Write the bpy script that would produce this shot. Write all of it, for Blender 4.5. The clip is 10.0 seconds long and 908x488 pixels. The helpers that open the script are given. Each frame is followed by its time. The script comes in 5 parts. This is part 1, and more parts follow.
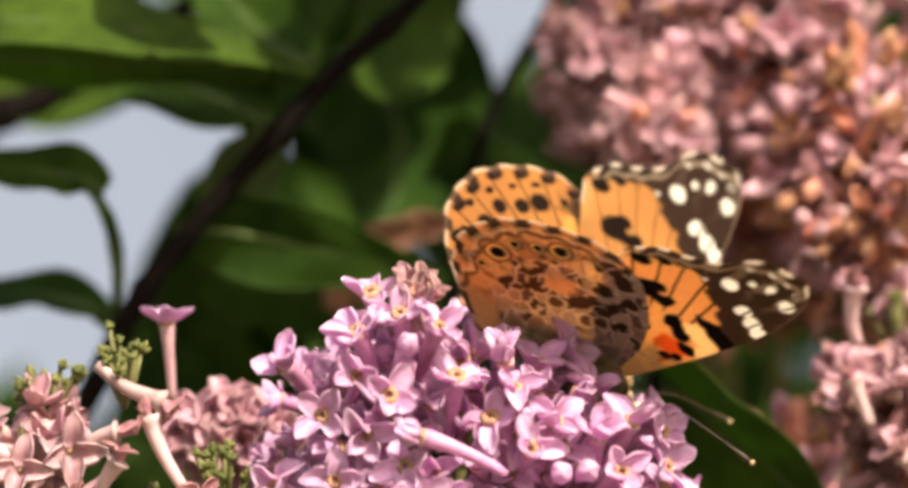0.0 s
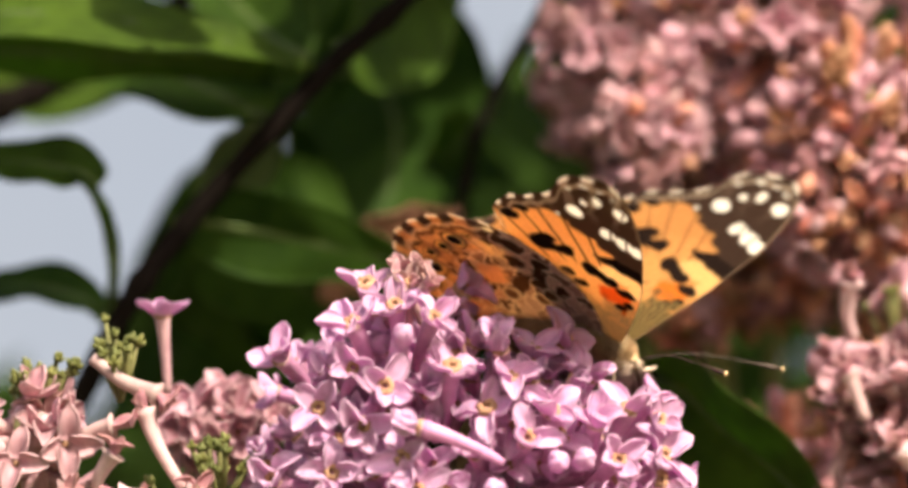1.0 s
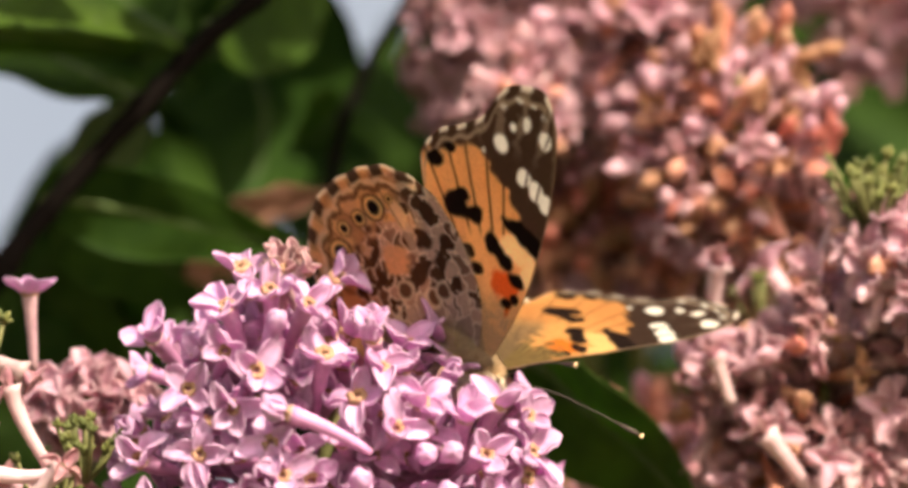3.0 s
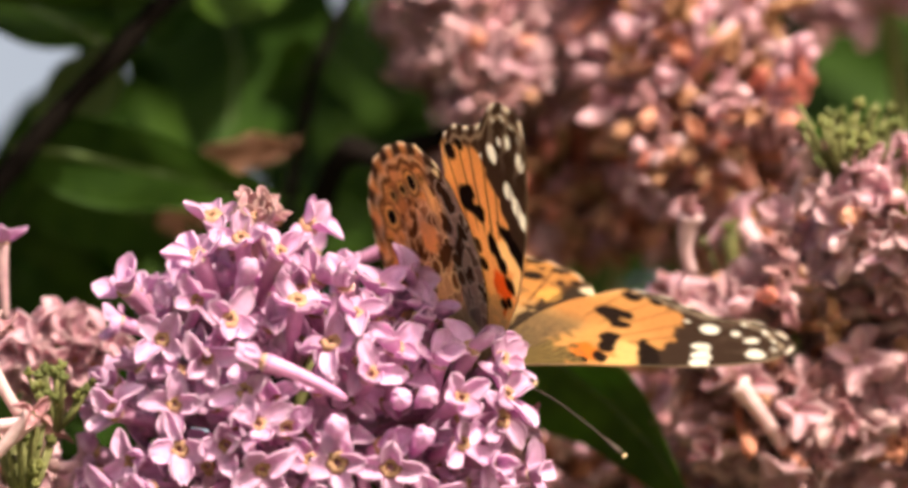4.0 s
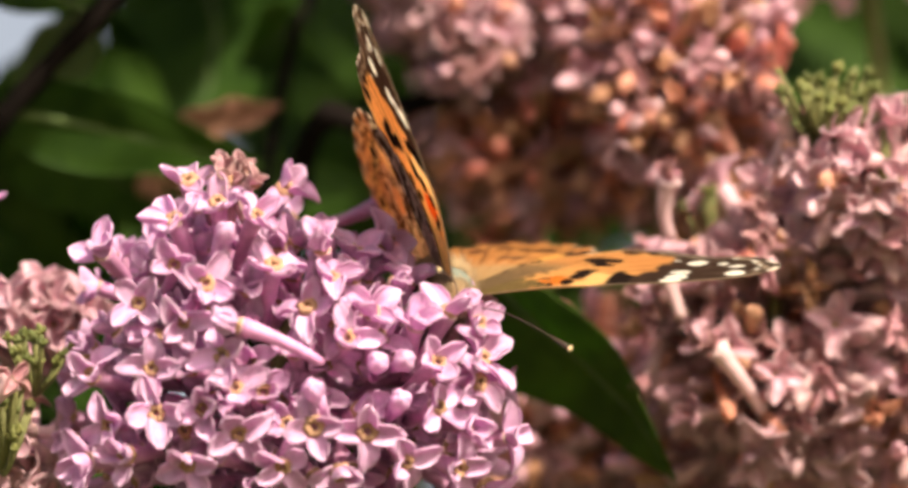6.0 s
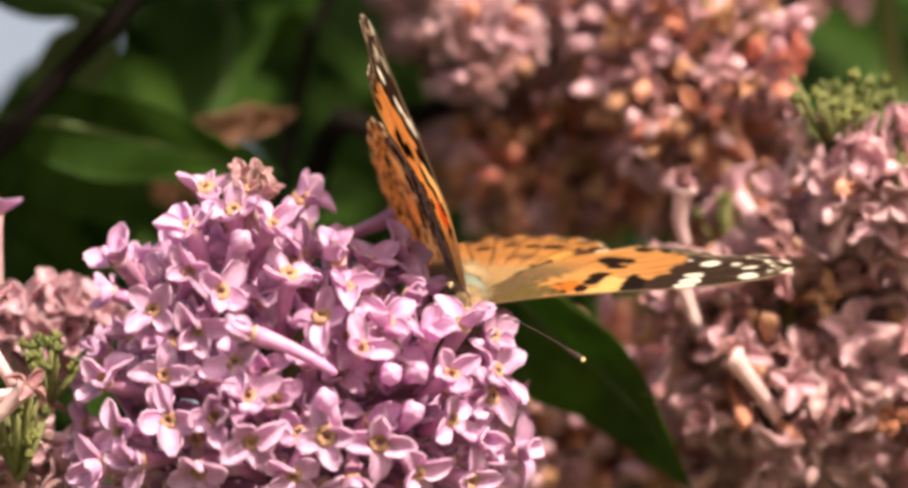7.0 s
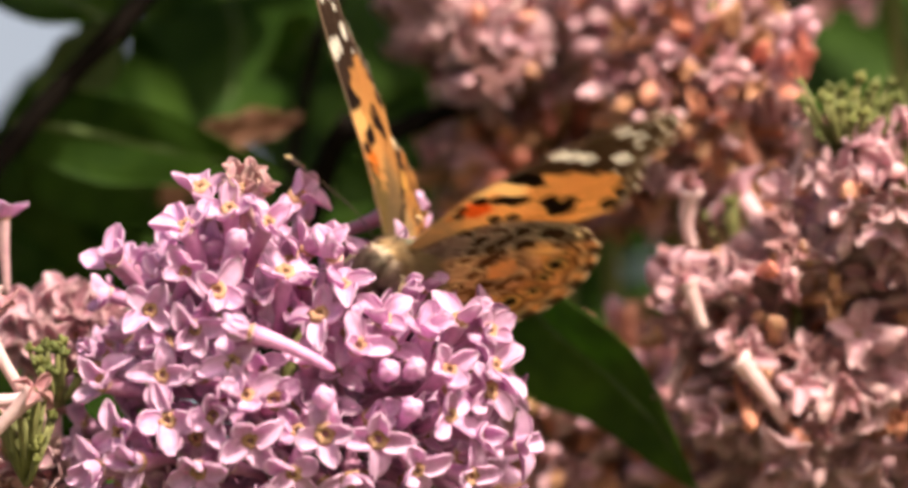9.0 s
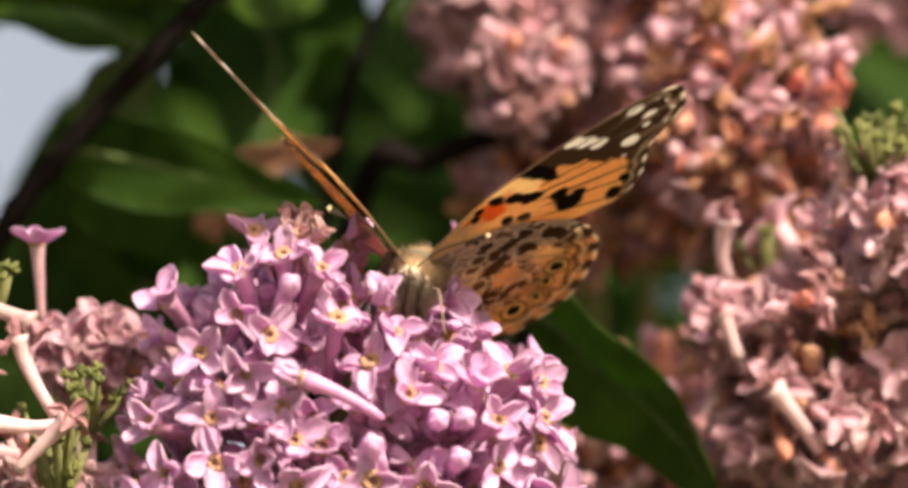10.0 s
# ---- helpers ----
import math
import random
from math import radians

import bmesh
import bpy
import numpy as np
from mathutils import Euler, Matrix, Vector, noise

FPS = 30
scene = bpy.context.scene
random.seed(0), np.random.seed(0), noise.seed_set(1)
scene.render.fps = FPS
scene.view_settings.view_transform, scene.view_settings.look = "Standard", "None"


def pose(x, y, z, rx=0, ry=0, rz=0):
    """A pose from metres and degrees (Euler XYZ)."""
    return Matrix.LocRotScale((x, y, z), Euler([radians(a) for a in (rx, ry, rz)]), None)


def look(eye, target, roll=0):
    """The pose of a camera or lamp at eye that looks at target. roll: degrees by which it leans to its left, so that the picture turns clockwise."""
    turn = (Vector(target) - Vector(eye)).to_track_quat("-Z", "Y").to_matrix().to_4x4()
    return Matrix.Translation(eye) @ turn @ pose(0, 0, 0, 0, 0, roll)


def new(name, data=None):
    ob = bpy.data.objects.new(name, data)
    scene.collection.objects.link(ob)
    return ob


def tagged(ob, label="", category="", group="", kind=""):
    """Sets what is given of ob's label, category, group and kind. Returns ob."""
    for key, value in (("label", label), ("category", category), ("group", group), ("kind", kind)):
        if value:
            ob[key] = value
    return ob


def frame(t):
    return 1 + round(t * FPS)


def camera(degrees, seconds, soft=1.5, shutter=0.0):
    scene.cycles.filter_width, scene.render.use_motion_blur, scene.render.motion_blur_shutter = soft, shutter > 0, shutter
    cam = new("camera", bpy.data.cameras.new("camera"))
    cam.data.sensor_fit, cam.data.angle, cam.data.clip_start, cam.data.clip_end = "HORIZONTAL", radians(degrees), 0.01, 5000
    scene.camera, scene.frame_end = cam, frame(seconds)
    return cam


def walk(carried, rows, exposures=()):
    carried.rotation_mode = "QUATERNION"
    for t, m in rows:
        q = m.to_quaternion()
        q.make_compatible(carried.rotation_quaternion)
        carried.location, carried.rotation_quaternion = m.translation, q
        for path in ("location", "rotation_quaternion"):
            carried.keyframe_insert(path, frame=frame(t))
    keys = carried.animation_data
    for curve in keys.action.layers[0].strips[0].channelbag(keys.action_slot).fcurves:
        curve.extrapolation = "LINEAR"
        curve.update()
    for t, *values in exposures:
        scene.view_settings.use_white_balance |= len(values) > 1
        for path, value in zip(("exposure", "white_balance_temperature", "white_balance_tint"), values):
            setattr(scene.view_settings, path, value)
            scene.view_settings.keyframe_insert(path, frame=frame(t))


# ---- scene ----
# ---- the camera and its way ----
# The bush has its own frame in millimetres: x across, y away from the camera, z up; it is tilted, as the camera looks up at it.
BUSH = pose(0, 0, 1.8, 12)


def mm(x, y, z):
    return BUSH @ Vector((x * 0.001, y * 0.001, z * 0.001))


def gaze(x, z, lean):
    """The camera a metre before the flower head, aimed at a point of the head's plane."""
    return look(mm(0, -1000, 0), mm(x, 0, z), lean)


cam = camera(5.386, 10.0, 3.4, 0.5)
cam.data.dof.use_dof, cam.data.dof.focus_distance, cam.data.dof.aperture_fstop = True, 1.0, 15.5
walk(cam, [
    (0.0, gaze(0.00, 0.00, -0.51)),
    (0.5, gaze(0.36, -0.04, -0.40)),
    (1.0, gaze(0.41, -0.66, -0.39)),
    (1.5, gaze(3.67, -0.92, -0.26)),
    (2.0, gaze(5.29, -0.86, -0.14)),
    (2.5, gaze(12.03, -2.30, -0.08)),
    (2.7, gaze(13.04, -1.98, 0.03)),
    (3.8, gaze(16.64, -7.06, -0.00)),
    (4.0, gaze(17.08, -7.82, 0.13)),
    (4.5, gaze(17.82, -8.24, 0.22)),
    (5.0, gaze(19.73, -10.51, 0.31)),
    (5.2, gaze(20.30, -11.74, 0.34)),
    (6.3, gaze(19.05, -11.04, -0.00)),
    (6.5, gaze(18.46, -10.57, 0.35)),
    (7.0, gaze(17.71, -10.78, 0.20)),
    (7.5, gaze(15.02, -10.50, 0.36)),
    (8.0, gaze(16.53, -9.20, 0.35)),
    (8.5, gaze(12.52, -7.77, 0.43)),
    (9.0, gaze(17.00, -10.43, 0.05)),
    (9.5, gaze(16.52, -10.19, 0.06)),
    (10.0, gaze(13.32, -7.54, 0.36)),
])

# ---- world, sun ----
def sky():
    world = bpy.data.worlds.new("sky")
    scene.world = world
    world.use_nodes = True
    tree = world.node_tree
    back = tree.nodes["Background"]
    tex = tree.nodes.new("ShaderNodeTexSky")
    tex.sky_type, tex.sun_disc = "NISHITA", False
    tex.sun_elevation, tex.sun_rotation = radians(SUN_UP), radians(SUN_TURN)
    tex.air_density, tex.dust_density, tex.ozone_density = 1.0, 9.0, 0.6
    tree.links.new(tex.outputs["Color"], back.inputs["Color"])
    back.inputs["Strength"].default_value = 0.115


SUN_UP, SUN_TURN = 44.0, 150.0
sky()
way = Vector((math.sin(radians(SUN_TURN)) * math.cos(radians(SUN_UP)), math.cos(radians(SUN_TURN)) * math.cos(radians(SUN_UP)), math.sin(radians(SUN_UP))))
sun = new("sun", bpy.data.lights.new("sun", "SUN"))
sun.data.energy, sun.data.angle, sun.data.color = 5.0, radians(0.53), (1.0, 0.905, 0.735)
sun.matrix_world = look(way * 20, (0, 0, 0))
scene.view_settings.exposure = 0.70


# ---- materials ----
def nodes_of(name):
    mat = bpy.data.materials.new(name)
    mat.use_nodes = True
    tree = mat.node_tree
    tree.nodes.clear()
    out = tree.nodes.new("ShaderNodeOutputMaterial")

    def add(kind, links=(), **values):
        n = tree.nodes.new(kind)
        for k, v in values.items():
            if k in n.inputs.keys():
                n.inputs[k].default_value = v
        for inp, src in links:
            tree.links.new(src, n.inputs[inp])
        return n
    return mat, tree, out, add


def rgba(c):
    return (*c, 1.0)


def ramp(add, source, stops):
    n = add("ShaderNodeValToRGB", [("Fac", source)])
    while len(n.color_ramp.elements) < len(stops):
        n.color_ramp.elements.new(0.5)
    for e, (p, c) in zip(n.color_ramp.elements, stops):
        e.position, e.color = p, rgba(c)
    return n.outputs["Color"]


def mixed(add, fac, a, b, how="MIX"):
    n = add("ShaderNodeMix")
    n.data_type, n.blend_type = "RGBA", how
    tree = n.id_data
    for sock, v in ((n.inputs[0], fac), (n.inputs[6], a), (n.inputs[7], b)):
        if hasattr(v, "is_output"):
            tree.links.new(v, sock)
        elif isinstance(v, (int, float)):
            sock.default_value = v
        else:
            sock.default_value = rgba(v)
    return n.outputs[2]


def leafy(name, low, high, rim=None, gloss=0.45, through_share=0.35, grain=900.0, spread=0.25, glow=(1.0, 1.0, 1.0), bump=0.15, shine=0.25):
    """Thin plant tissue: mottled colour, varied from piece to piece, paler at the rim, that lets part of the light through."""
    mat, tree, out, add = nodes_of(name)
    pos = add("ShaderNodeTexCoord").outputs["Object"]
    fine = add("ShaderNodeTexNoise", [("Vector", pos)], Scale=grain, Detail=4.0).outputs["Fac"]
    broad = add("ShaderNodeTexNoise", [("Vector", pos)], Scale=grain * 0.2, Detail=2.0).outputs["Fac"]
    rand = add("ShaderNodeObjectInfo").outputs["Random"]
    col = mixed(add, ramp(add, broad, [(0.3, (0, 0, 0)), (0.7, (1, 1, 1))]), low, high)
    col = mixed(add, 0.35, col, ramp(add, fine, [(0.3, tuple(c * 0.7 for c in low)), (0.75, tuple(min(1, c * 1.25) for c in high))]))
    hsv = add("ShaderNodeHueSaturation", [("Color", col)])
    a = add("ShaderNodeMapRange", [("Value", rand)])
    a.inputs[3].default_value, a.inputs[4].default_value = 1 - spread, 1 + spread * 0.6
    tree.links.new(a.outputs[0], hsv.inputs["Value"])
    b = add("ShaderNodeMapRange", [("Value", rand)])
    b.inputs[3].default_value, b.inputs[4].default_value = 0.5 + spread * 0.05, 0.5 - spread * 0.06
    tree.links.new(b.outputs[0], hsv.inputs["Hue"])
    col = hsv.outputs["Color"]
    if rim:
        edge = add("ShaderNodeAttribute")
        edge.attribute_name = "rim"
        col = mixed(add, edge.outputs["Fac"], col, rim)
    rough = add("ShaderNodeBump", [("Height", fine)], Strength=bump, Distance=0.0003)
    main = add("ShaderNodeBsdfPrincipled", [("Base Color", col), ("Normal", rough.outputs[0])], Roughness=gloss)
    main.inputs["Specular IOR Level"].default_value = shine
    tint = mixed(add, 1.0, col, glow, "MULTIPLY")
    thin = add("ShaderNodeBsdfTranslucent", [("Color", tint)])
    mix = add("ShaderNodeMixShader", Fac=through_share)
    tree.links.new(main.outputs[0], mix.inputs[1])
    tree.links.new(thin.outputs[0], mix.inputs[2])
    tree.links.new(mix.outputs[0], out.inputs["Surface"])
    return mat


def solid(name, low, high, rough=0.7, grain=600.0, bump=0.4, depth=0.0004, stretch=(1, 1, 1), shine=0.25):
    """An opaque surface with grain at two scales."""
    mat, tree, out, add = nodes_of(name)
    pos = add("ShaderNodeMapping", [("Vector", add("ShaderNodeTexCoord").outputs["Object"])], Scale=stretch).outputs[0]
    fine = add("ShaderNodeTexNoise", [("Vector", pos)], Scale=grain, Detail=6.0).outputs["Fac"]
    broad = add("ShaderNodeTexNoise", [("Vector", pos)], Scale=grain * 0.15, Detail=3.0).outputs["Fac"]
    col = mixed(add, ramp(add, broad, [(0.35, (0, 0, 0)), (0.65, (1, 1, 1))]), low, high)
    col = mixed(add, 0.4, col, ramp(add, fine, [(0.3, tuple(c * 0.6 for c in low)), (0.7, tuple(min(1, c * 1.3) for c in high))]))
    relief = add("ShaderNodeBump", [("Height", fine)], Strength=bump, Distance=depth)
    main = add("ShaderNodeBsdfPrincipled", [("Base Color", col), ("Normal", relief.outputs[0])], Roughness=rough)
    main.inputs["Specular IOR Level"].default_value = shine
    tree.links.new(main.outputs[0], out.inputs["Surface"])
    return mat


def scaled_wing(name, share):
    """Wing scales: the drawn pattern of the wing, powdery, letting some light through."""
    mat, tree, out, add = nodes_of(name)
    ink = add("ShaderNodeAttribute")
    ink.attribute_name = "ink"
    pos = add("ShaderNodeTexCoord").outputs["Object"]
    fine = add("ShaderNodeTexNoise", [("Vector", pos)], Scale=5000.0, Detail=3.0).outputs["Fac"]
    col = mixed(add, 1.0, ink.outputs["Color"], ramp(add, fine, [(0.25, (0.85, 0.85, 0.85)), (0.75, (1.3, 1.3, 1.3))]), "MULTIPLY")
    relief = add("ShaderNodeBump", [("Height", fine)], Strength=0.25, Distance=0.0001)
    main = add("ShaderNodeBsdfPrincipled", [("Base Color", col), ("Normal", relief.outputs[0])], Roughness=0.9)
    main.inputs["Specular IOR Level"].default_value = 0.06
    thin = add("ShaderNodeBsdfTranslucent", [("Color", col)])
    mix = add("ShaderNodeMixShader", Fac=share)
    tree.links.new(main.outputs[0], mix.inputs[1])
    tree.links.new(thin.outputs[0], mix.inputs[2])
    tree.links.new(mix.outputs[0], out.inputs["Surface"])
    return mat


PETAL = leafy("lilac_petal", (0.70, 0.385, 0.61), (0.86, 0.555, 0.77), rim=(0.90, 0.66, 0.80), gloss=0.45, through_share=0.38, spread=0.16, glow=(1.0, 0.75, 1.0))
TUBE = leafy("lilac_tube", (0.56, 0.22, 0.42), (0.70, 0.36, 0.55), gloss=0.45, through_share=0.25)
PALE_TUBE = leafy("pale_tube", (0.60, 0.34, 0.38), (0.76, 0.50, 0.50), gloss=0.45, through_share=0.25)
# Lighter than the pale tube: strong sun on these tubes is in the colour.
SUNLIT_TUBE = leafy("sunlit_tube", (0.66, 0.42, 0.43), (0.80, 0.57, 0.56), gloss=0.4, through_share=0.25)
THROAT = leafy("pale_throat", (0.78, 0.47, 0.50), (0.84, 0.56, 0.50), gloss=0.5, through_share=0.2)
DUSTY = leafy("dusty_pink_petal", (0.58, 0.30, 0.365), (0.74, 0.45, 0.495), rim=(0.83, 0.62, 0.63), gloss=0.5, through_share=0.35)
PEACH = leafy("peach_bead", (0.60, 0.27, 0.18), (0.78, 0.43, 0.29), gloss=0.5, through_share=0.25)
ANTHER = solid("ochre_anther", (0.34, 0.175, 0.10), (0.45, 0.265, 0.165), 0.85, 2500.0)
WILTED = leafy("wilted_petal", (0.50, 0.20, 0.12), (0.68, 0.34, 0.21), gloss=0.6, through_share=0.3, spread=0.4)
FADED = leafy("faded_petal", (0.44, 0.18, 0.22), (0.58, 0.30, 0.32), rim=(0.64, 0.38, 0.34), gloss=0.55, through_share=0.3, spread=0.35)
BUD_GREEN = leafy("green_bud", (0.11, 0.125, 0.03), (0.24, 0.24, 0.075), gloss=0.5, through_share=0.2)
LEAF = leafy("lilac_leaf", (0.024, 0.054, 0.006), (0.066, 0.125, 0.013), gloss=0.66, through_share=0.45, grain=350.0, glow=(1.15, 1.7, 0.2), bump=0.3, shine=0.13)
# A leaf lightened so that sun from behind is held in its colour.
BACKLIT_LEAF = leafy("backlit_leaf", (0.16, 0.22, 0.10), (0.24, 0.30, 0.15), gloss=0.5, through_share=0.45, grain=350.0, glow=(1.0, 1.1, 0.8))
DRY_LEAF = leafy("dry_leaf", (0.36, 0.15, 0.10), (0.50, 0.25, 0.18), gloss=0.6, through_share=0.25, grain=300.0)
# Dark bark taken near black: the shade over the branches is in this colour.
SHADED_BARK = solid("shaded_dark_bark", (0.005, 0.004, 0.003), (0.011, 0.008, 0.007), 1.0, 500.0, 0.6, 0.0006, (1, 1, 0.3), 0.02)
RIB = solid("leaf_rib", (0.05, 0.085, 0.02), (0.09, 0.13, 0.03), 0.6, 900.0)
STALK = solid("green_stalk", (0.10, 0.10, 0.03), (0.20, 0.19, 0.07), 0.6, 900.0)
FORE_SCALES, HIND_SCALES = scaled_wing("forewing_scales", 0.66), scaled_wing("hindwing_scales", 0.60)
CREAM = leafy("cream_petal", (0.58, 0.29, 0.34), (0.72, 0.44, 0.45), rim=(0.76, 0.54, 0.48), gloss=0.55, through_share=0.3, spread=0.35)
FUR = solid("tawny_fur", (0.34, 0.21, 0.10), (0.56, 0.40, 0.22), 0.8, 3000.0, 0.8, 0.0003)
THORAX = solid("grey_green_thorax", (0.10, 0.108, 0.08), (0.18, 0.19, 0.145), 0.75, 3000.0, 0.8, 0.0003)
COLLAR = solid("collar_fur", (0.20, 0.115, 0.05), (0.36, 0.22, 0.11), 0.8, 3000.0, 0.8, 0.0003)
BROWN_FUR = solid("brown_fur", (0.10, 0.060, 0.035), (0.19, 0.12, 0.07), 0.8, 3000.0, 0.8, 0.0003)
BELLY = solid("buff_underside", (0.54, 0.41, 0.30), (0.78, 0.62, 0.47), 0.8, 3000.0, 0.8, 0.0003)
EYE = solid("brown_eye", (0.06, 0.035, 0.02), (0.14, 0.09, 0.05), 0.45, 4000.0, 0.1)
DARK = solid("dark_chitin", (0.03, 0.018, 0.012), (0.07, 0.045, 0.03), 0.45, 3000.0, 0.2)
PALE_LEG = solid("brown_leg", (0.16, 0.11, 0.07), (0.28, 0.20, 0.14), 0.5, 3000.0, 0.2)
TIP = solid("pale_tip", (0.60, 0.38, 0.18), (0.75, 0.55, 0.30), 0.5, 3000.0, 0.2)
GRASS = solid("dry_lawn", (0.078, 0.086, 0.042), (0.125, 0.122, 0.062), 0.9, 3.0, 0.5, 0.05)


# ---- building helpers ----
def mesh_of(name, verts, faces, mats, smooth=True, slots=None):
    me = bpy.data.meshes.new(name)
    me.from_pydata([tuple(v) for v in verts], [], [tuple(f) for f in faces])
    for m in mats if isinstance(mats, (list, tuple)) else [mats]:
        me.materials.append(m)
    if smooth:
        me.polygons.foreach_set("use_smooth", [True] * len(me.polygons))
    if slots is not None:
        me.polygons.foreach_set("material_index", slots)
    me.update()
    return me


def link_part(name, me, parent, m=None, label=""):
    ob = new(name, me)
    ob.parent = parent
    if m is not None:
        ob.matrix_basis = m
    if label:
        tagged(ob, label)
    return ob


def thing(name, m, label, category, group=""):
    ob = new(name)
    ob.empty_display_size = 0.005
    ob.matrix_basis = m
    return tagged(ob, label, category, group)


def merged(pieces):
    """Several (verts, faces) as one."""
    verts, faces = [], []
    for v, f in pieces:
        n = len(verts)
        verts += list(v)
        faces += [tuple(i + n for i in face) for face in f]
    return verts, faces


def pipe(points, radii, sides=10, cap=True):
    """A tube round a line of points, with a radius at each."""
    pts = [Vector(p) for p in points]
    verts, faces = [], []
    side = None
    for i, p in enumerate(pts):
        d = (pts[min(i + 1, len(pts) - 1)] - pts[max(i - 1, 0)]).normalized()
        if side is None:
            side = d.orthogonal().normalized()
        side = (side - d * side.dot(d)).normalized()
        other = d.cross(side)
        for k in range(sides):
            a = 2 * math.pi * k / sides
            verts.append(p + (side * math.cos(a) + other * math.sin(a)) * radii[i])
    for i in range(len(pts) - 1):
        for k in range(sides):
            j = (k + 1) % sides
            faces.append((i * sides + k, i * sides + j, (i + 1) * sides + j, (i + 1) * sides + k))
    if cap:
        faces.append(tuple(range(sides))[::-1])
        n = (len(pts) - 1) * sides
        faces.append(tuple(range(n, n + sides)))
    return verts, faces


def smooth_line(points, steps=6):
    """A Catmull-Rom line through the points."""
    p = [Vector(q) for q in points]
    p = [p[0] * 2 - p[1]] + p + [p[-1] * 2 - p[-2]]
    out = []
    for i in range(1, len(p) - 2):
        for k in range(steps):
            t = k / steps
            a, b, c, d = p[i - 1:i + 3]
            out.append(0.5 * (2 * b + (c - a) * t + (2 * a - 5 * b + 4 * c - d) * t * t + (3 * b - a - 3 * c + d) * t ** 3))
    out.append(p[-2])
    return out


def sheet(nu, nv, where, thick):
    """A closed thin body from where(u, v) -> point; u, v from 0 to 1. Returns verts, faces and the rim share of each vertex."""
    top = [[Vector(where(i / nu, j / nv)) for j in range(nv + 1)] for i in range(nu + 1)]
    verts, rim = [], []
    for s in (0.5, -0.5):
        for i in range(nu + 1):
            for j in range(nv + 1):
                du = top[min(i + 1, nu)][j] - top[max(i - 1, 0)][j]
                dv = top[i][min(j + 1, nv)] - top[i][max(j - 1, 0)]
                n = du.cross(dv)
                n = n.normalized() if n.length > 1e-14 else Vector((0, 0, 1))
                at_rim = j in (0, nv) or i == nu
                verts.append(top[i][j] + n * thick * s * (0.5 if at_rim else 1.0))
                edge = min(j, nv - j, nu - i) / nu
                rim.append(max(0.0, 1 - edge * 4.5) * 0.42)
    w = nv + 1
    half = (nu + 1) * w
    faces = []
    for i in range(nu):
        for j in range(nv):
            a, b, c, d = i * w + j, (i + 1) * w + j, (i + 1) * w + j + 1, i * w + j + 1
            faces.append((a, b, c, d))
            faces.append((a + half, d + half, c + half, b + half))
    edge = [(0, j) for j in range(nv + 1)] + [(i, nv) for i in range(1, nu + 1)] + [(nu, j) for j in range(nv - 1, -1, -1)] + [(i, 0) for i in range(nu - 1, 0, -1)]
    ids = [i * w + j for i, j in edge]
    for k in range(len(ids)):
        a, b = ids[k], ids[(k + 1) % len(ids)]
        faces.append((b, a, a + half, b + half))
    return verts, faces, rim


def with_rim(me, rim):
    me.attributes.new("rim", "FLOAT", "POINT").data.foreach_set("value", rim)
    return me


def aim(p, d, spin=0.0):
    """A pose at p (metres) whose z axis points along d, turned about it."""
    q = Vector(d).to_track_quat("Z", "Y")
    return Matrix.Translation(p) @ q.to_matrix().to_4x4() @ Matrix.Rotation(spin, 4, "Z")


def blob(rx, ry, rz, nu=14, nv=10, shape=None):
    """A rounded body; shape(v) scales its girth along z."""
    verts, faces = [], []
    for j in range(nv + 1):
        t = math.pi * j / nv
        for i in range(nu):
            a = 2 * math.pi * i / nu
            g = shape(j / nv) if shape else 1.0
            verts.append((rx * math.sin(t) * math.cos(a) * g, ry * math.sin(t) * math.sin(a) * g, -rz * math.cos(t)))
    for j in range(nv):
        for i in range(nu):
            k = (i + 1) % nu
            faces.append((j * nu + i, j * nu + k, (j + 1) * nu + k, (j + 1) * nu + i))
    return verts, faces


# ---- the ground ----
def ground():
    n, size = 60, 3000.0
    verts, faces = [], []
    for i in range(n + 1):
        for j in range(n + 1):
            u, v = (i / n * 2 - 1), (j / n * 2 - 1)
            x, y = math.copysign(abs(u) ** 5, u) * size, math.copysign(abs(v) ** 5, v) * size
            verts.append((x, y, 0.03 * noise.noise((x * 0.3, y * 0.3, 0))))
    for i in range(n):
        for j in range(n):
            a = i * (n + 1) + j
            faces.append((a, a + n + 1, a + n + 2, a + 1))
    tagged(new("ground", mesh_of("ground", verts, faces, GRASS)), "dry sun-bleached lawn under the lilac bush", "ground", kind="structure")


ground()


def backdrop():
    mat, tree, out, add = nodes_of("hazy_sky")
    pos = add("ShaderNodeTexCoord").outputs["Object"]
    cloud = add("ShaderNodeTexNoise", [("Vector", pos)], Scale=0.25, Detail=3.0).outputs["Fac"]
    col = ramp(add, cloud, [(0.3, (0.305, 0.335, 0.39)), (0.7, (0.34, 0.36, 0.40))])
    glow = add("ShaderNodeEmission", [("Color", col)], Strength=1.0)
    tree.links.new(glow.outputs[0], out.inputs["Surface"])
    me = mesh_of("backdrop", [(-14, 80, 5), (14, 80, 5), (14, 80, 32), (-14, 80, 32)], [(0, 1, 2, 3)], mat, False)
    tagged(new("backdrop", me), "pale hazy sky in the distance", "sky", kind="structure")


backdrop()


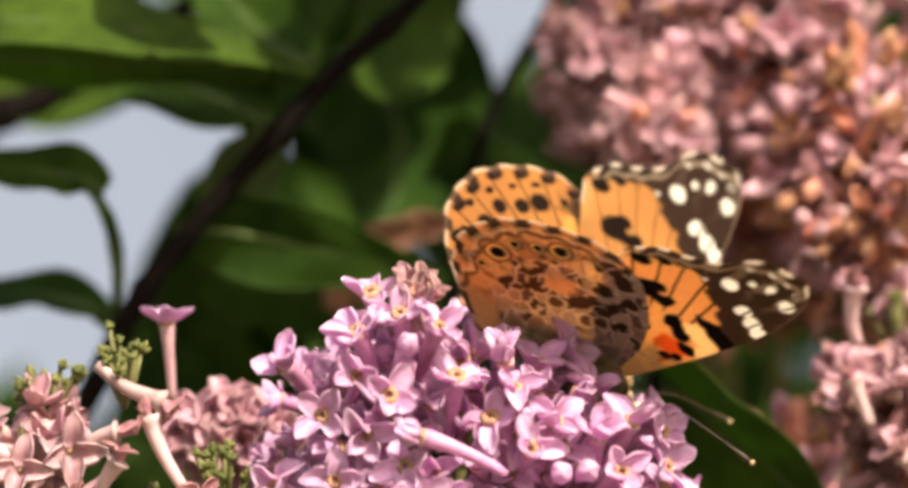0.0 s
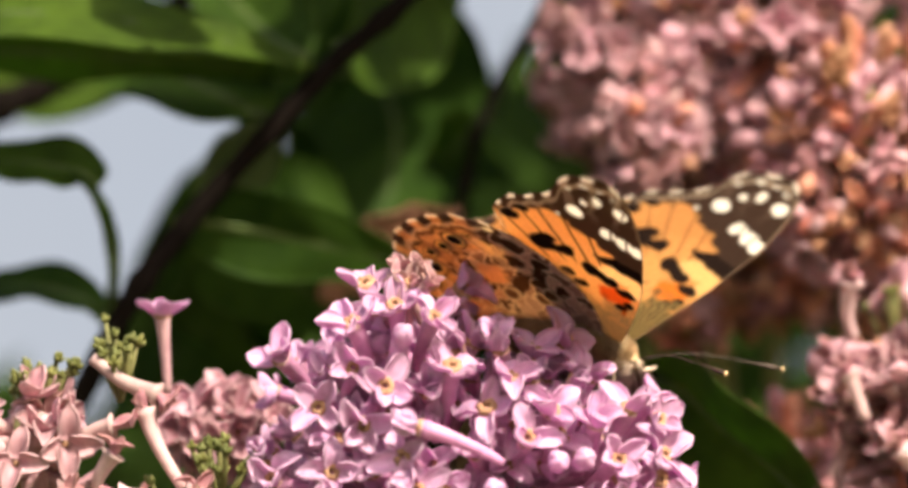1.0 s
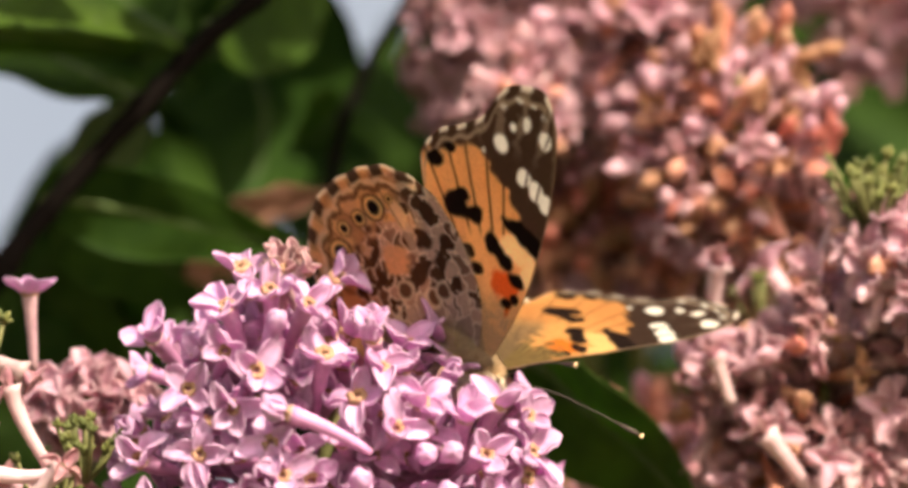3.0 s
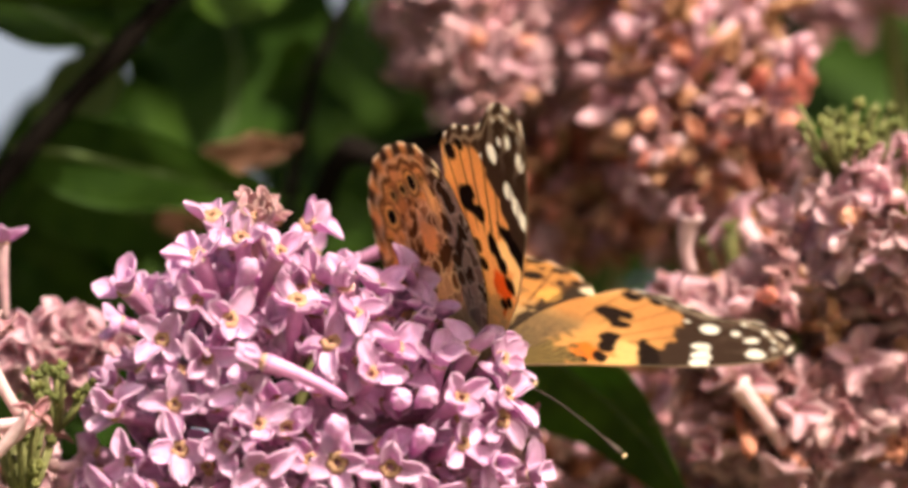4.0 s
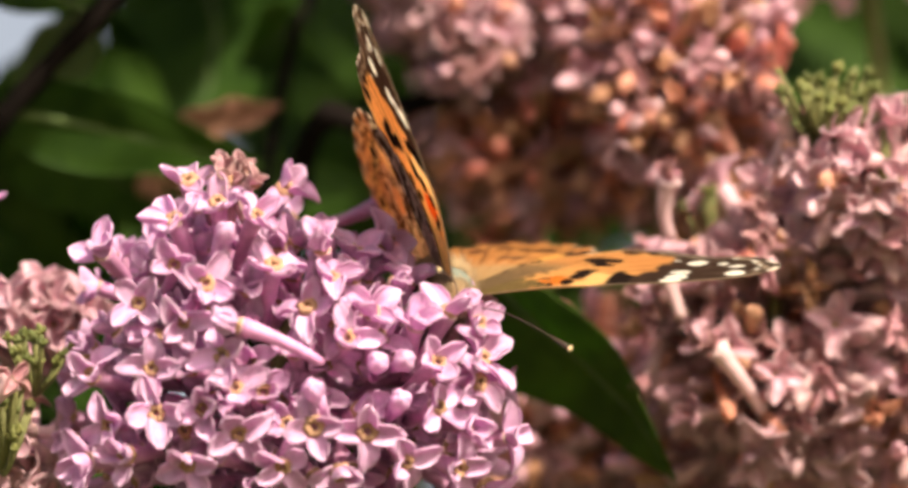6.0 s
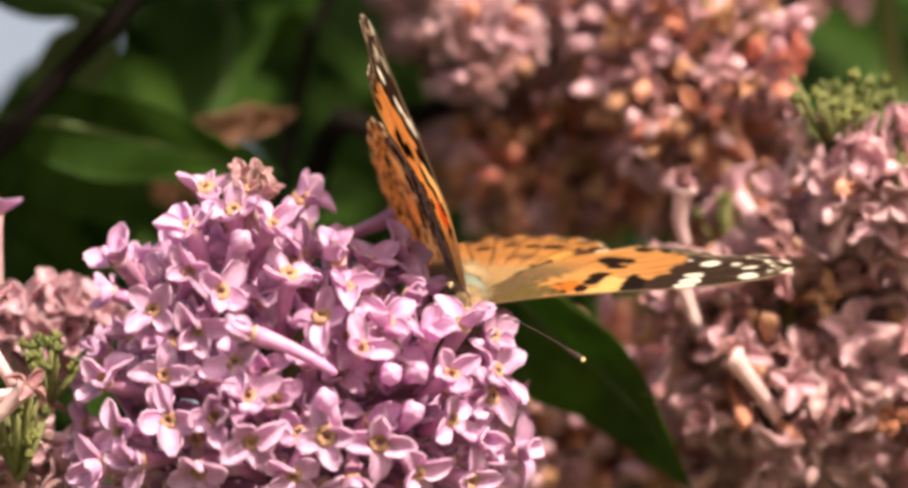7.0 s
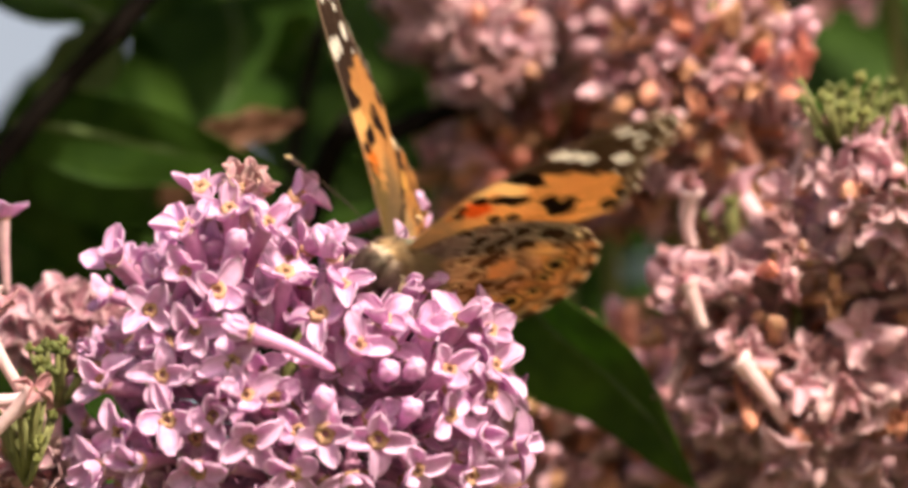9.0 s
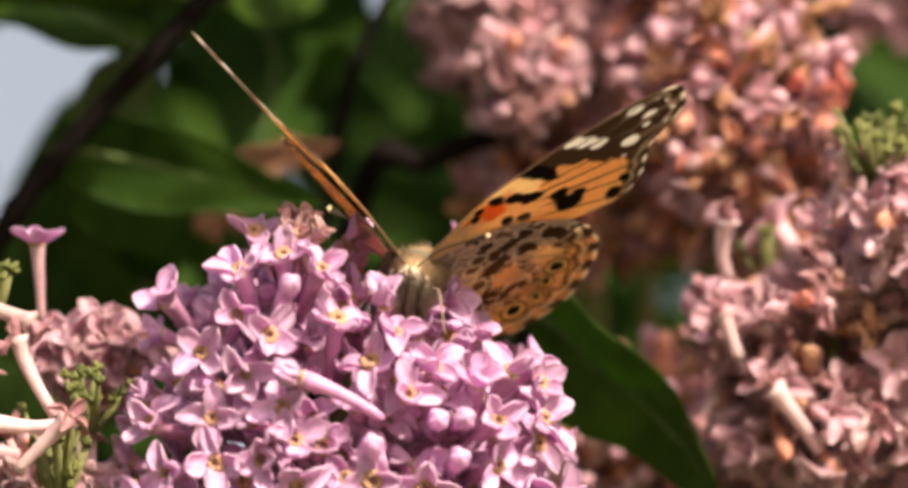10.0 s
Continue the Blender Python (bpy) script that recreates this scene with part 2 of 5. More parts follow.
# ---- florets ----
def petal_mesh(name, mat, length, width, lift, cup, curl, seed, fine=8):
    """A pointed petal along +x from the throat; lift, in degrees, above the flat; cup raises its sides, curl turns its tip."""
    rnd = random.Random(seed)
    skew = rnd.uniform(-0.15, 0.15)

    def where(u, v):
        s = v * 2 - 1
        w = width * 0.5 * min(1.0, 0.38 * (1 - u) + math.sin(math.pi * min(1.0, u * 0.94 + 0.03)) ** 0.75)
        x = length * u
        y = s * w + skew * width * u * u
        z = 1.15 * cup * abs(s) ** 2.0 * math.sin(math.pi * min(1, u * 0.9 + 0.1)) + curl * u ** 3 + 0.16 * math.sin(5 * u + seed * 1.7) * s + 0.06 * math.sin(9 * u * s + seed)
        a = radians(lift + 9) * (1.0 - 0.25 * u)
        return ((0.55 + x * math.cos(a) - z * math.sin(a)) * 0.001, y * 0.001, (x * math.sin(a) + z * math.cos(a)) * 0.001)
    v, f, r = sheet(fine, fine, where, 0.00042)
    return with_rim(mesh_of(name, v, f, mat), r)


FRESH = ((3.3, 2.1, 24, 0.75, 0.5), (3.1, 2.0, 38, 0.9, 0.7), (3.5, 2.2, 12, 0.7, 0.4), (3.0, 1.9, 52, 0.8, 0.9), (3.4, 2.1, -4, 0.7, -0.8), (3.0, 2.1, 64, 0.8, 0.3), (3.1, 2.2, 25, 1.0, -1.0), (2.8, 2.3, 12, 0.5, 1.1))
AGED = ((2.7, 1.7, 35, 0.9, 1.0), (2.6, 1.6, 60, 0.9, -1.2), (2.8, 1.8, -20, 0.7, -1.0), (2.6, 1.5, 80, 0.8, 0.6))
PETALS = [petal_mesh("petal", PETAL, *row, k) for k, row in enumerate(FRESH)]
ROUGH_PETALS = [petal_mesh("petal", PETAL, *row, k, 5) for k, row in enumerate(FRESH)]
CREAM_PETALS = [petal_mesh("petal", CREAM, *row, 30 + k) for k, row in enumerate(AGED)]
OLD_PETALS = [petal_mesh("petal", FADED, *row, 20 + k, 5) for k, row in enumerate(AGED)]


def tube_mesh(name, mat, length, bend, seed):
    line = [(bend * (1 - u) ** 2 * 0.001 * 3, 0, -length * 0.001 * (1 - u)) for u in (0, 0.12, 0.3, 0.5, 0.7, 0.85, 0.95, 1.0)]
    v, f = pipe(line, [r * 0.001 for r in (0.35, 0.55, 0.62, 0.68, 0.78, 0.9, 1.0, 0.95)], 12)
    return mesh_of(name, v, f, mat)


TUBES = [tube_mesh("tube", TUBE, 9.0, b, 0) for b in (0.0, 0.6, -0.5)]
PALE_TUBES = [tube_mesh("tube", PALE_TUBE, 10.0, b, 0) for b in (0.0, 0.7, -0.6)]


def ring_mesh():
    pts = [(1.05, 0.02), (1.0, 0.16), (0.85, 0.24), (0.70, 0.20), (0.58, 0.02), (0.5, -0.35)]
    n, verts, faces = 14, [], []
    for i in range(n):
        a = 2 * math.pi * i / n
        wob = 1 + 0.06 * math.sin(4 * a)
        for r, z in pts:
            verts.append((r * wob * math.cos(a) * 0.001, r * wob * math.sin(a) * 0.001, z * 0.001))
    m = len(pts)
    for i in range(n):
        k = (i + 1) % n
        for j in range(m - 1):
            faces.append((i * m + j, k * m + j, k * m + j + 1, i * m + j + 1))
    return mesh_of("throat", verts, faces, THROAT)


def anther_mesh():
    """The anthers, grown together into a lumpy ring in the throat."""
    n, m, verts, faces = 18, 7, [], []
    for i in range(n):
        a = 2 * math.pi * i / n
        lump = 1 + 0.22 * math.cos(6 * a) + 0.08 * math.sin(2 * a)
        for j in range(m):
            b = 2 * math.pi * j / m
            r = 0.42 + 0.25 * lump * math.cos(b)
            verts.append((r * math.cos(a) * 0.001, r * math.sin(a) * 0.001, (0.12 + 0.28 * lump * math.sin(b)) * 0.001))
    for i in range(n):
        k = (i + 1) % n
        for j in range(m):
            l = (j + 1) % m
            faces.append((i * m + j, k * m + j, k * m + l, i * m + l))
    return mesh_of("anther", verts, faces, ANTHER)


THROAT_RING, ANTHERS = ring_mesh(), anther_mesh()


def floret(parent, m, rnd, petals=PETALS, tubes=TUBES, size=1.0, shut=0.0):
    """One open flower: its tube carries four petals, the throat and the anthers."""
    tube = link_part("floret", rnd.choice(tubes), parent, m @ Matrix.Scale(size, 4))
    for k in range(4):
        turn = Matrix.Rotation(math.pi / 2 * k + rnd.uniform(-0.12, 0.12), 4, "Z")
        up = Matrix.Rotation(-radians(rnd.uniform(-14, 14) + shut), 4, "Y") @ Matrix.Rotation(rnd.uniform(-0.35, 0.35), 4, "X")
        link_part("petal", rnd.choice(petals), tube, turn @ up)
    link_part("throat", THROAT_RING, tube)
    link_part("anther", ANTHERS, tube, Matrix.Translation((0, 0, 0.00012)) @ Matrix.Scale(rnd.uniform(1.3, 1.8), 4))
    return tube


def bud_mesh():
    v, f = blob(1.3, 1.3, 1.35, 32, 12)
    w = []
    for x, y, z in v:
        a = math.atan2(y, x)
        g = 0.93 - 0.34 * abs(math.cos(2 * a + 0.3 * z)) ** 5 * max(0, (z + 0.6) / 2.0) + 0.03 * math.sin(3 * a + z)
        w.append((x * g * 0.001, y * g * 0.001, (z + 1.0) * 0.001))
    line = [(0, 0, -0.009), (0, 0, -0.006), (0, 0, -0.003), (0, 0, 0.0)]
    return mesh_of("bud", *merged([(w, f), pipe(line, [0.0004, 0.0006, 0.0008, 0.0010], 10)]), PETAL)


BUD = bud_mesh()


def rim_zero(me):
    return with_rim(me, [0.15] * len(me.vertices))


rim_zero(BUD)


# ---- the flower head in focus ----
def spot(u, v, d=0.0):
    """A point of the bush: u across and v down in steps of 0.06 mm from the corner of the view, d mm behind the head's plane."""
    g = 0.06 * (1 + d * 0.001)
    return Vector(((u - 784) * g, d, (421 - v) * g))


HEAD_FOOT = Vector((-2.0, 8.0, -46.0))
DOME, REACH = spot(805, 905), Vector((25.5, 17.0, 27.0))


def on_dome(u, v):
    p = spot(u, v)
    q = 1 - ((p.x - DOME.x) / REACH.x) ** 2 - ((p.z - DOME.z) / REACH.z) ** 2
    p.y = 8.0 - REACH.y * math.sqrt(max(q, 0.02))
    return p


def head_pose(p, d, spin):
    return aim((p - HEAD_FOOT) * 0.001, d, spin)


flower_head = thing("lilac_bloom", Matrix.Translation(mm(*HEAD_FOOT)) @ BUSH.to_3x3().to_4x4(), "fresh pink-violet lilac flower head in full bloom on a slender stalk", "flower")


def head_florets():
    rnd = random.Random(7)
    # u, v, the way it faces across and up, turn
    shown = ((615, 648, 0.1, -0.1, 30), (668, 681, 0.1, 0.1, 60), (490, 628, -0.5, 0.3, 10), (555, 713, -0.2, -0.3, 45), (630, 743, 0.0, -0.5, 20),
             (575, 826, 0.0, 0.1, 0), (475, 838, -0.6, 0.1, 45), (910, 776, 0.0, 0.0, 5), (1030, 753, 0.1, 0.4, 0), (1065, 818, 0.3, 0.1, 30))
    more = ((765, 868, 0.1, 0.1, 40), (700, 803, -0.4, 0.2, 20), (690, 543, -0.2, 0.6, 0), (755, 568, 0.3, 0.5, 15), (805, 523, 0.5, 0.6, 40),
            (640, 508, -0.3, 0.9, 20), (615, 573, -0.4, 0.6, 35), (855, 923, 0.0, -0.4, 10), (1145, 813, 0.8, 0.2, 20), (1190, 948, 0.9, 0.0, 0))
    rest = ((1135, 853, 0.8, 0.0, 30), (955, 733, 0.1, 0.6, 45), (885, 673, 0.1, 0.7, 10), (785, 653, 0.2, 0.8, 30), (845, 723, -0.2, 0.6, 0),
            (975, 613, 0.6, 0.6, 0), (925, 633, 0.3, 0.8, 20), (1085, 733, 0.4, 0.7, 10), (1135, 753, 0.8, 0.4, 25), (665, 893, -0.1, -0.2, 20))
    low = ((585, 903, -0.3, -0.2, 10), (505, 923, -0.6, -0.2, 30), (945, 933, 0.1, -0.3, 0), (1065, 893, 0.4, -0.2, 40), (1115, 923, 0.7, -0.2, 10),
           (725, 933, 0.0, -0.4, 35), (535, 973, -0.4, -0.4, 0), (640, 985, -0.2, -0.5, 15), (800, 990, 0.0, -0.6, 30), (900, 1000, 0.1, -0.6, 5),
           (1010, 985, 0.3, -0.5, 25), (1100, 1000, 0.5, -0.5, 10), (465, 985, -0.7, -0.3, 20), (720, 860, -0.1, 0.0, 20))
    spread = []
    for u, v, a, b, turn in (*shown, *more, *rest, *low):
        p = on_dome(u, v) + Vector((0, 9 if v < 650 and u > 860 else 12 if (u, v) == (805, 523) else -2 if v < 600 else rnd.uniform(-0.8, 1.2), 0))
        d = Vector((a + rnd.uniform(-0.15, 0.15), -0.75, b + 0.25 + rnd.uniform(-0.15, 0.15))).normalized()
        floret(flower_head, head_pose(p, d, radians(turn)), rnd, size=rnd.uniform(0.98, 1.10))
        spread.append(p)
    # those between and behind, all over the dome, kept apart
    for k in range(1400):
        a, h = rnd.uniform(0, 2 * math.pi), rnd.uniform(-0.95, 0.97)
        n = Vector((math.cos(a) * math.sqrt(1 - h * h), math.sin(a) * math.sqrt(1 - h * h), h))
        s = rnd.uniform(0.55, 0.88) if n.y < 0.2 else rnd.uniform(0.75, 0.95)
        p = Vector((DOME.x + n.x * REACH.x * s, 8.0 + n.y * REACH.y * s, DOME.z + n.z * REACH.z * s))
        u, v = 784 + p.x / 0.06, 421 - p.z / 0.06
        top = np.interp(u, (420, 490, 600, 690, 760, 850, 930, 1010, 1100, 1180, 1230), (650, 610, 575, 505, 515, 590, 640, 665, 705, 770, 850))
        if v < top:
            continue
        if any((p - q).length < (3.9 if s > 0.7 else 3.2) for q in spread):
            continue
        spread.append(p)
        d = (n + Vector((rnd.uniform(-0.5, 0.5), rnd.uniform(-0.4, 0.1), rnd.uniform(-0.3, 0.5)))).normalized()
        floret(flower_head, head_pose(p, d, rnd.uniform(0, 6)), rnd, size=rnd.uniform(0.85, 1.0), shut=rnd.choice((0, 8, 18, 35, 55)))
    for u, v, a, b in ((708, 480, -0.2, 1), (730, 488, 0.5, 0.9), (690, 495, -0.6, 0.7), (716, 505, 0.1, 0.4), (748, 508, 0.6, 0.5)):
        floret(flower_head, head_pose(on_dome(u, v) + Vector((0, -3, 0)), (a, -0.4, b), rnd.uniform(0, 6)), rnd, CREAM_PETALS, PALE_TUBES, 0.72)
    for u0, v0, u1, v1, d in ((850, 612, 975, 540, 24), (900, 640, 1000, 600, 24), (890, 803, 730, 755, -10)):
        p, q = spot(u0, v0, d), spot(u1, v1, d - 1)
        floret(flower_head, head_pose(q, q - p, rnd.uniform(0, 6)), rnd, PETALS, TUBES, 1.0, 50)
    for u, v, a, b in ((963, 816, 0.0, 0.1), (1007, 813, 0.1, 0.1), (855, 868, -0.2, 0.5), (1000, 883, 0.1, 0.2), (700, 600, 0.2, 0.5)):
        link_part("bud", BUD, flower_head, head_pose(on_dome(u, v) + Vector((0, -1.5, 0)), (a, -0.8, b), rnd.uniform(0, 6)))


head_florets()


def head_stalk():
    line = smooth_line([(0.004, 0.127, -0.040), (0.003, 0.075, -0.036), (0.001, 0.022, -0.022), (0, 0, 0), (0.002, 0.001, 0.015), (0.004, 0.0, 0.035)], 5)
    v, f = pipe(line, [0.0022 - 0.0012 * k / (len(line) - 1) for k in range(len(line))], 10)
    link_part("stalk", mesh_of("stalk", v, f, STALK), flower_head)


head_stalk()


# ---- the butterfly ----
SIZE = 1.06
FORE = [(0.5, -0.6), (2.6, 0.2), (4.3, 3.4), (5.9, 7.1), (6.9, 9.8), (8.0, 13.8), (8.9, 17.3), (9.5, 20.8), (9.8, 25.0), (9.5, 27.6), (8.6, 29.5), (7.0, 30.3), (4.6, 30.0), (2.4, 28.4), (1.0, 26.3), (-0.5, 24.6), (-2.7, 23.6), (-5.3, 22.1), (-6.8, 20.1), (-7.2, 18.0), (-5.6, 10.0), (-3.0, 4.0), (-1.2, 0.4)]
HIND = [(0.5, -0.6), (1.5, 2.0), (1.5, 6.0), (-0.3, 11.2), (-3.2, 15.3), (-5.9, 17.1), (-8.9, 17.8), (-11.3, 17.6), (-14.2, 16.4), (-17.0, 14.5), (-18.8, 12.4), (-19.9, 9.3), (-20.1, 7.2), (-19.4, 4.6), (-18.0, 1.8), (-15.0, -0.4), (-10.5, -1.4), (-6.0, -1.4), (-1.8, -1.0)]


def closed_line(points, count):
    p = [np.array(q) for q in points]
    n = len(p)
    dense = []
    for i in range(n):
        a, b, c, d = p[i - 1], p[i], p[(i + 1) % n], p[(i + 2) % n]
        for k in range(12):
            t = k / 12
            dense.append(0.5 * (2 * b + (c - a) * t + (2 * a - 5 * b + 4 * c - d) * t * t + (3 * b - a - 3 * c + d) * t ** 3))
    dense = np.array(dense + [dense[0]])
    run = np.concatenate([[0], np.cumsum(np.linalg.norm(np.diff(dense, axis=0), axis=1))])
    s = np.linspace(0, run[-1], count, endpoint=False)
    return np.stack([np.interp(s, run, dense[:, 0]), np.interp(s, run, dense[:, 1])], 1)


def lattice(x, y, scale, seed):
    """Smooth value noise on arrays."""
    r = np.random.RandomState(seed)
    table = r.rand(64, 64)
    u, v = x * scale + 20, y * scale + 20
    i, j = np.floor(u).astype(int), np.floor(v).astype(int)
    f, g = u - i, v - j
    f, g = f * f * (3 - 2 * f), g * g * (3 - 2 * g)
    t = lambda a, b: table[a % 64, b % 64]
    return (t(i, j) * (1 - f) + t(i + 1, j) * f) * (1 - g) + (t(i, j + 1) * (1 - f) + t(i + 1, j + 1) * f) * g


def soft(a, b, x):
    t = np.clip((x - a) / (b - a), 0, 1)
    return t * t * (3 - 2 * t)


def cells(x, y, size, seed):
    """Cells round scattered seeds: how far a point is inside its cell, and a random value for the cell."""
    r = np.random.RandomState(seed)
    ox, oy, tint = r.rand(64, 64), r.rand(64, 64), r.rand(64, 64)
    u, v = x / size + 20, y / size + 20
    i, j = np.floor(u).astype(int), np.floor(v).astype(int)
    near, second, mine = np.full(len(x), 9.0), np.full(len(x), 9.0), np.zeros(len(x))
    for a in (-1, 0, 1):
        for b in (-1, 0, 1):
            p, q = (i + a) % 64, (j + b) % 64
            d = np.hypot(i + a + ox[p, q] - u, j + b + oy[p, q] - v)
            mine = np.where(d < near, tint[p, q], mine)
            second = np.where(d < near, near, np.minimum(second, d))
            near = np.minimum(near, d)
    return (second - near) * size, mine


class Paint:
    """Lays colours over the points of a wing; ang: degrees from straight out towards the front, far: mm from the hinge."""

    def __init__(self, xy, hinge, share):
        self.x, self.y = xy[:, 0], xy[:, 1]
        d = xy - np.array(hinge)
        self.far = np.linalg.norm(d, axis=1)
        self.ang = np.degrees(np.arctan2(d[:, 0], d[:, 1]))
        self.share = share
        self.rgb = np.zeros((len(xy), 3))
        self.wob = lattice(self.x, self.y, 1.3, 3) - 0.5
        self.hinge = hinge

    def over(self, mask, colour):
        self.rgb += (np.array(colour) - self.rgb) * np.clip(mask, 0, 1)[:, None]

    def place(self, ang, far):
        a = math.radians(ang)
        return self.hinge[0] + math.sin(a) * far, self.hinge[1] + math.cos(a) * far

    def oval(self, ang, far, across, along, ragged=0.25, edge=0.22):
        cx, cy = self.place(ang, far)
        a = math.radians(ang)
        dx, dy = self.x - cx, self.y - cy
        r = dx * math.sin(a) + dy * math.cos(a)
        t = dx * math.cos(a) - dy * math.sin(a)
        q = np.sqrt((t / across) ** 2 + (r / along) ** 2) + self.wob * ragged * 2
        return 1 - soft(1 - edge, 1 + edge, q)


def veins(p, angles, start, width, colour, strength):
    for a in angles:
        off = np.abs(np.radians(p.ang - a - 1.5 * np.sin(p.far * 0.22))) * p.far
        p.over((1 - soft(width * 0.4, width, off)) * soft(start, start + 2, p.far) * strength, colour)


def paint_fore(p, under):
    orange, cream, dark = (0.53, 0.255, 0.082), (0.76, 0.47, 0.19), (0.020, 0.011, 0.008)
    tip, tip_light = (0.052, 0.029, 0.019), (0.17, 0.11, 0.078)
    if under:
        orange, cream, tip, tip_light = (0.91, 0.57, 0.27), (1.0, 0.84, 0.56), (0.150, 0.082, 0.050), (0.50, 0.37, 0.26)
    grain = lattice(p.x, p.y, 2.2, 9) - 0.5
    p.rgb[:] = orange
    p.over(soft(0.35, 0.75, lattice(p.x, p.y, 0.25, 5)) * 0.5, (0.93, 0.63, 0.33) if under else (0.72, 0.41, 0.14))
    veins(p, (-22, -14, -8, -1, 5), 12, 0.22, (0.09, 0.035, 0.015), 0.85 if under else 0.45)
    # dark wing tip and the border along the outer edge
    bound = np.interp(p.ang, (-28, -20, -15, -7, -3, 0, 3, 6, 8, 11, 13, 16, 22, 28), (21.2, 21.2, 21.6, 22.1, 21.4, 19.6, 18.9, 18.5, 17.2, 16.3, 15.6, 14.6, 13.6, 13.4))
    p.over(soft(-0.55, 0.45, p.far - bound - p.wob * 1.2), tip)
    streak = soft(0.0, 0.9, np.sin(np.radians(p.ang) * 62 + p.wob * 2) + grain) * soft(-0.2, 1.5, p.far - bound)
    p.over(streak * (0.75 if under else 0.35) * soft(21.5, 26, p.far), tip_light)
    lune = np.sin(np.radians(p.ang) * 62 + 1.2)
    p.over((1 - soft(0.006, 0.016, np.abs(p.share - 0.945 - 0.008 * lune))) * (p.ang < 14) * (p.far > 18) * (0.85 if under else 0.5), (0.55, 0.42, 0.30))
    p.over(soft(8.2, 9.4, p.ang + (p.far - 12.5) * 1.2 + p.wob * 3) * soft(4.6, 5.6, p.far) * soft(10.2, 9.4, p.far) * soft(24, 21, p.ang), (0.80, 0.20, 0.045) if under else (0.66, 0.20, 0.028))
    p.over(p.oval(9, 8.2, 1.5, 1.5, 0.2), (0.80, 0.20, 0.045) if under else (0.64, 0.20, 0.025))
    p.over(p.oval(13.0, 12.6, 2.1, 1.5, 0.2), cream)
    p.over(p.oval(24, 11.0, 0.9, 1.7, 0.2), cream)
    for row in ((-17, 15.7, 1.35, 1.25), (-9.5, 14.7, 0.95, 0.9), (-14, 16.8, 0.8, 0.7), (-1.5, 12.1, 0.8, 1.1), (3.5, 11.3, 0.7, 0.8), (8, 10.7, 0.95, 0.7), (-21, 20.5, 1.0, 0.8), (-15, 21.6, 0.7, 0.5),
                (11.5, 15.0, 1.9, 0.75), (19, 14.4, 1.7, 0.9), (18.5, 9.5, 1.0, 0.65), (16, 6.6, 0.55, 0.5), (22, 7.6, 0.5, 0.5)):
        p.over(p.oval(row[0], row[1], row[2] * 1.15, row[3] * 1.15, 0.22), dark)
    if under:
        for row in ((-17, 11.0, 0.9, 0.7), (-13, 9.2, 0.8, 0.6)):
            p.over(p.oval(*row, 0.35), dark)
    white = (0.88, 0.82, 0.72)
    for row in ((10.6, 20.8, 0.85, 1.05), (15.3, 20.2, 0.95, 1.15), (20.0, 19.6, 0.75, 1.1), (1.9, 23.3, 1.0, 0.95), (5.2, 25.5, 0.5, 0.5), (8.7, 26.5, 0.5, 0.75), (14.2, 26.0, 0.85, 1.0)):
        p.over(p.oval(*row, 0.16, 0.16), white)
    for row in ((-3.5, 21.9, 0.3, 0.3), (6.0, 28.6, 0.5, 0.28), (9.6, 28.7, 0.45, 0.28), (12.6, 28.2, 0.35, 0.35), (2.2, 27.2, 0.4, 0.25)):
        p.over(p.oval(*row, 0.16, 0.16) * 0.8, white)
    veins(p, (12.9, 17.7), 17.0, 0.20, tip, 0.8)
    if under:
        veins(p, (15.6,), 24.0, 0.22, tip, 0.9)
    hair = 0.75 + 0.25 * np.sin(np.radians(p.ang) * 52 + p.far * 0.6 + grain * 6)
    if under:
        p.over(soft(6.0, 3.0, p.far + p.wob * 3) * 0.8 * hair, (0.52, 0.37, 0.25))
        p.over(soft(-14, -22, p.ang) * soft(14, 8, p.far) * 0.7, (0.46, 0.34, 0.24))
    else:
        p.over(soft(8.2, 5.6, p.far + p.wob * 4), (0.34, 0.235, 0.085))
        p.over(soft(8.6, 5.6, p.far + p.wob * 4) * hair * 0.8, (0.075, 0.050, 0.020))
        p.over(soft(-13, -20, p.ang + p.wob * 5) * soft(13.5, 9, p.far) * 0.8, (0.24, 0.155, 0.075))
        p.over(soft(-8, -20, p.ang) * soft(13.5, 8.5, p.far) * 0.6 * hair, (0.14, 0.09, 0.05))
    front = soft(0.955, 0.985, p.share) * (p.ang > 15)
    p.over(front * 0.85, (0.30, 0.21, 0.14))
    fringe = soft(0.972, 0.986, p.share) * (p.ang < 14) * (p.far > 18)
    p.over(fringe * soft(-0.3, 0.4, np.sin(np.radians(p.ang) * 62)) * 0.95, (0.78, 0.68, 0.57))


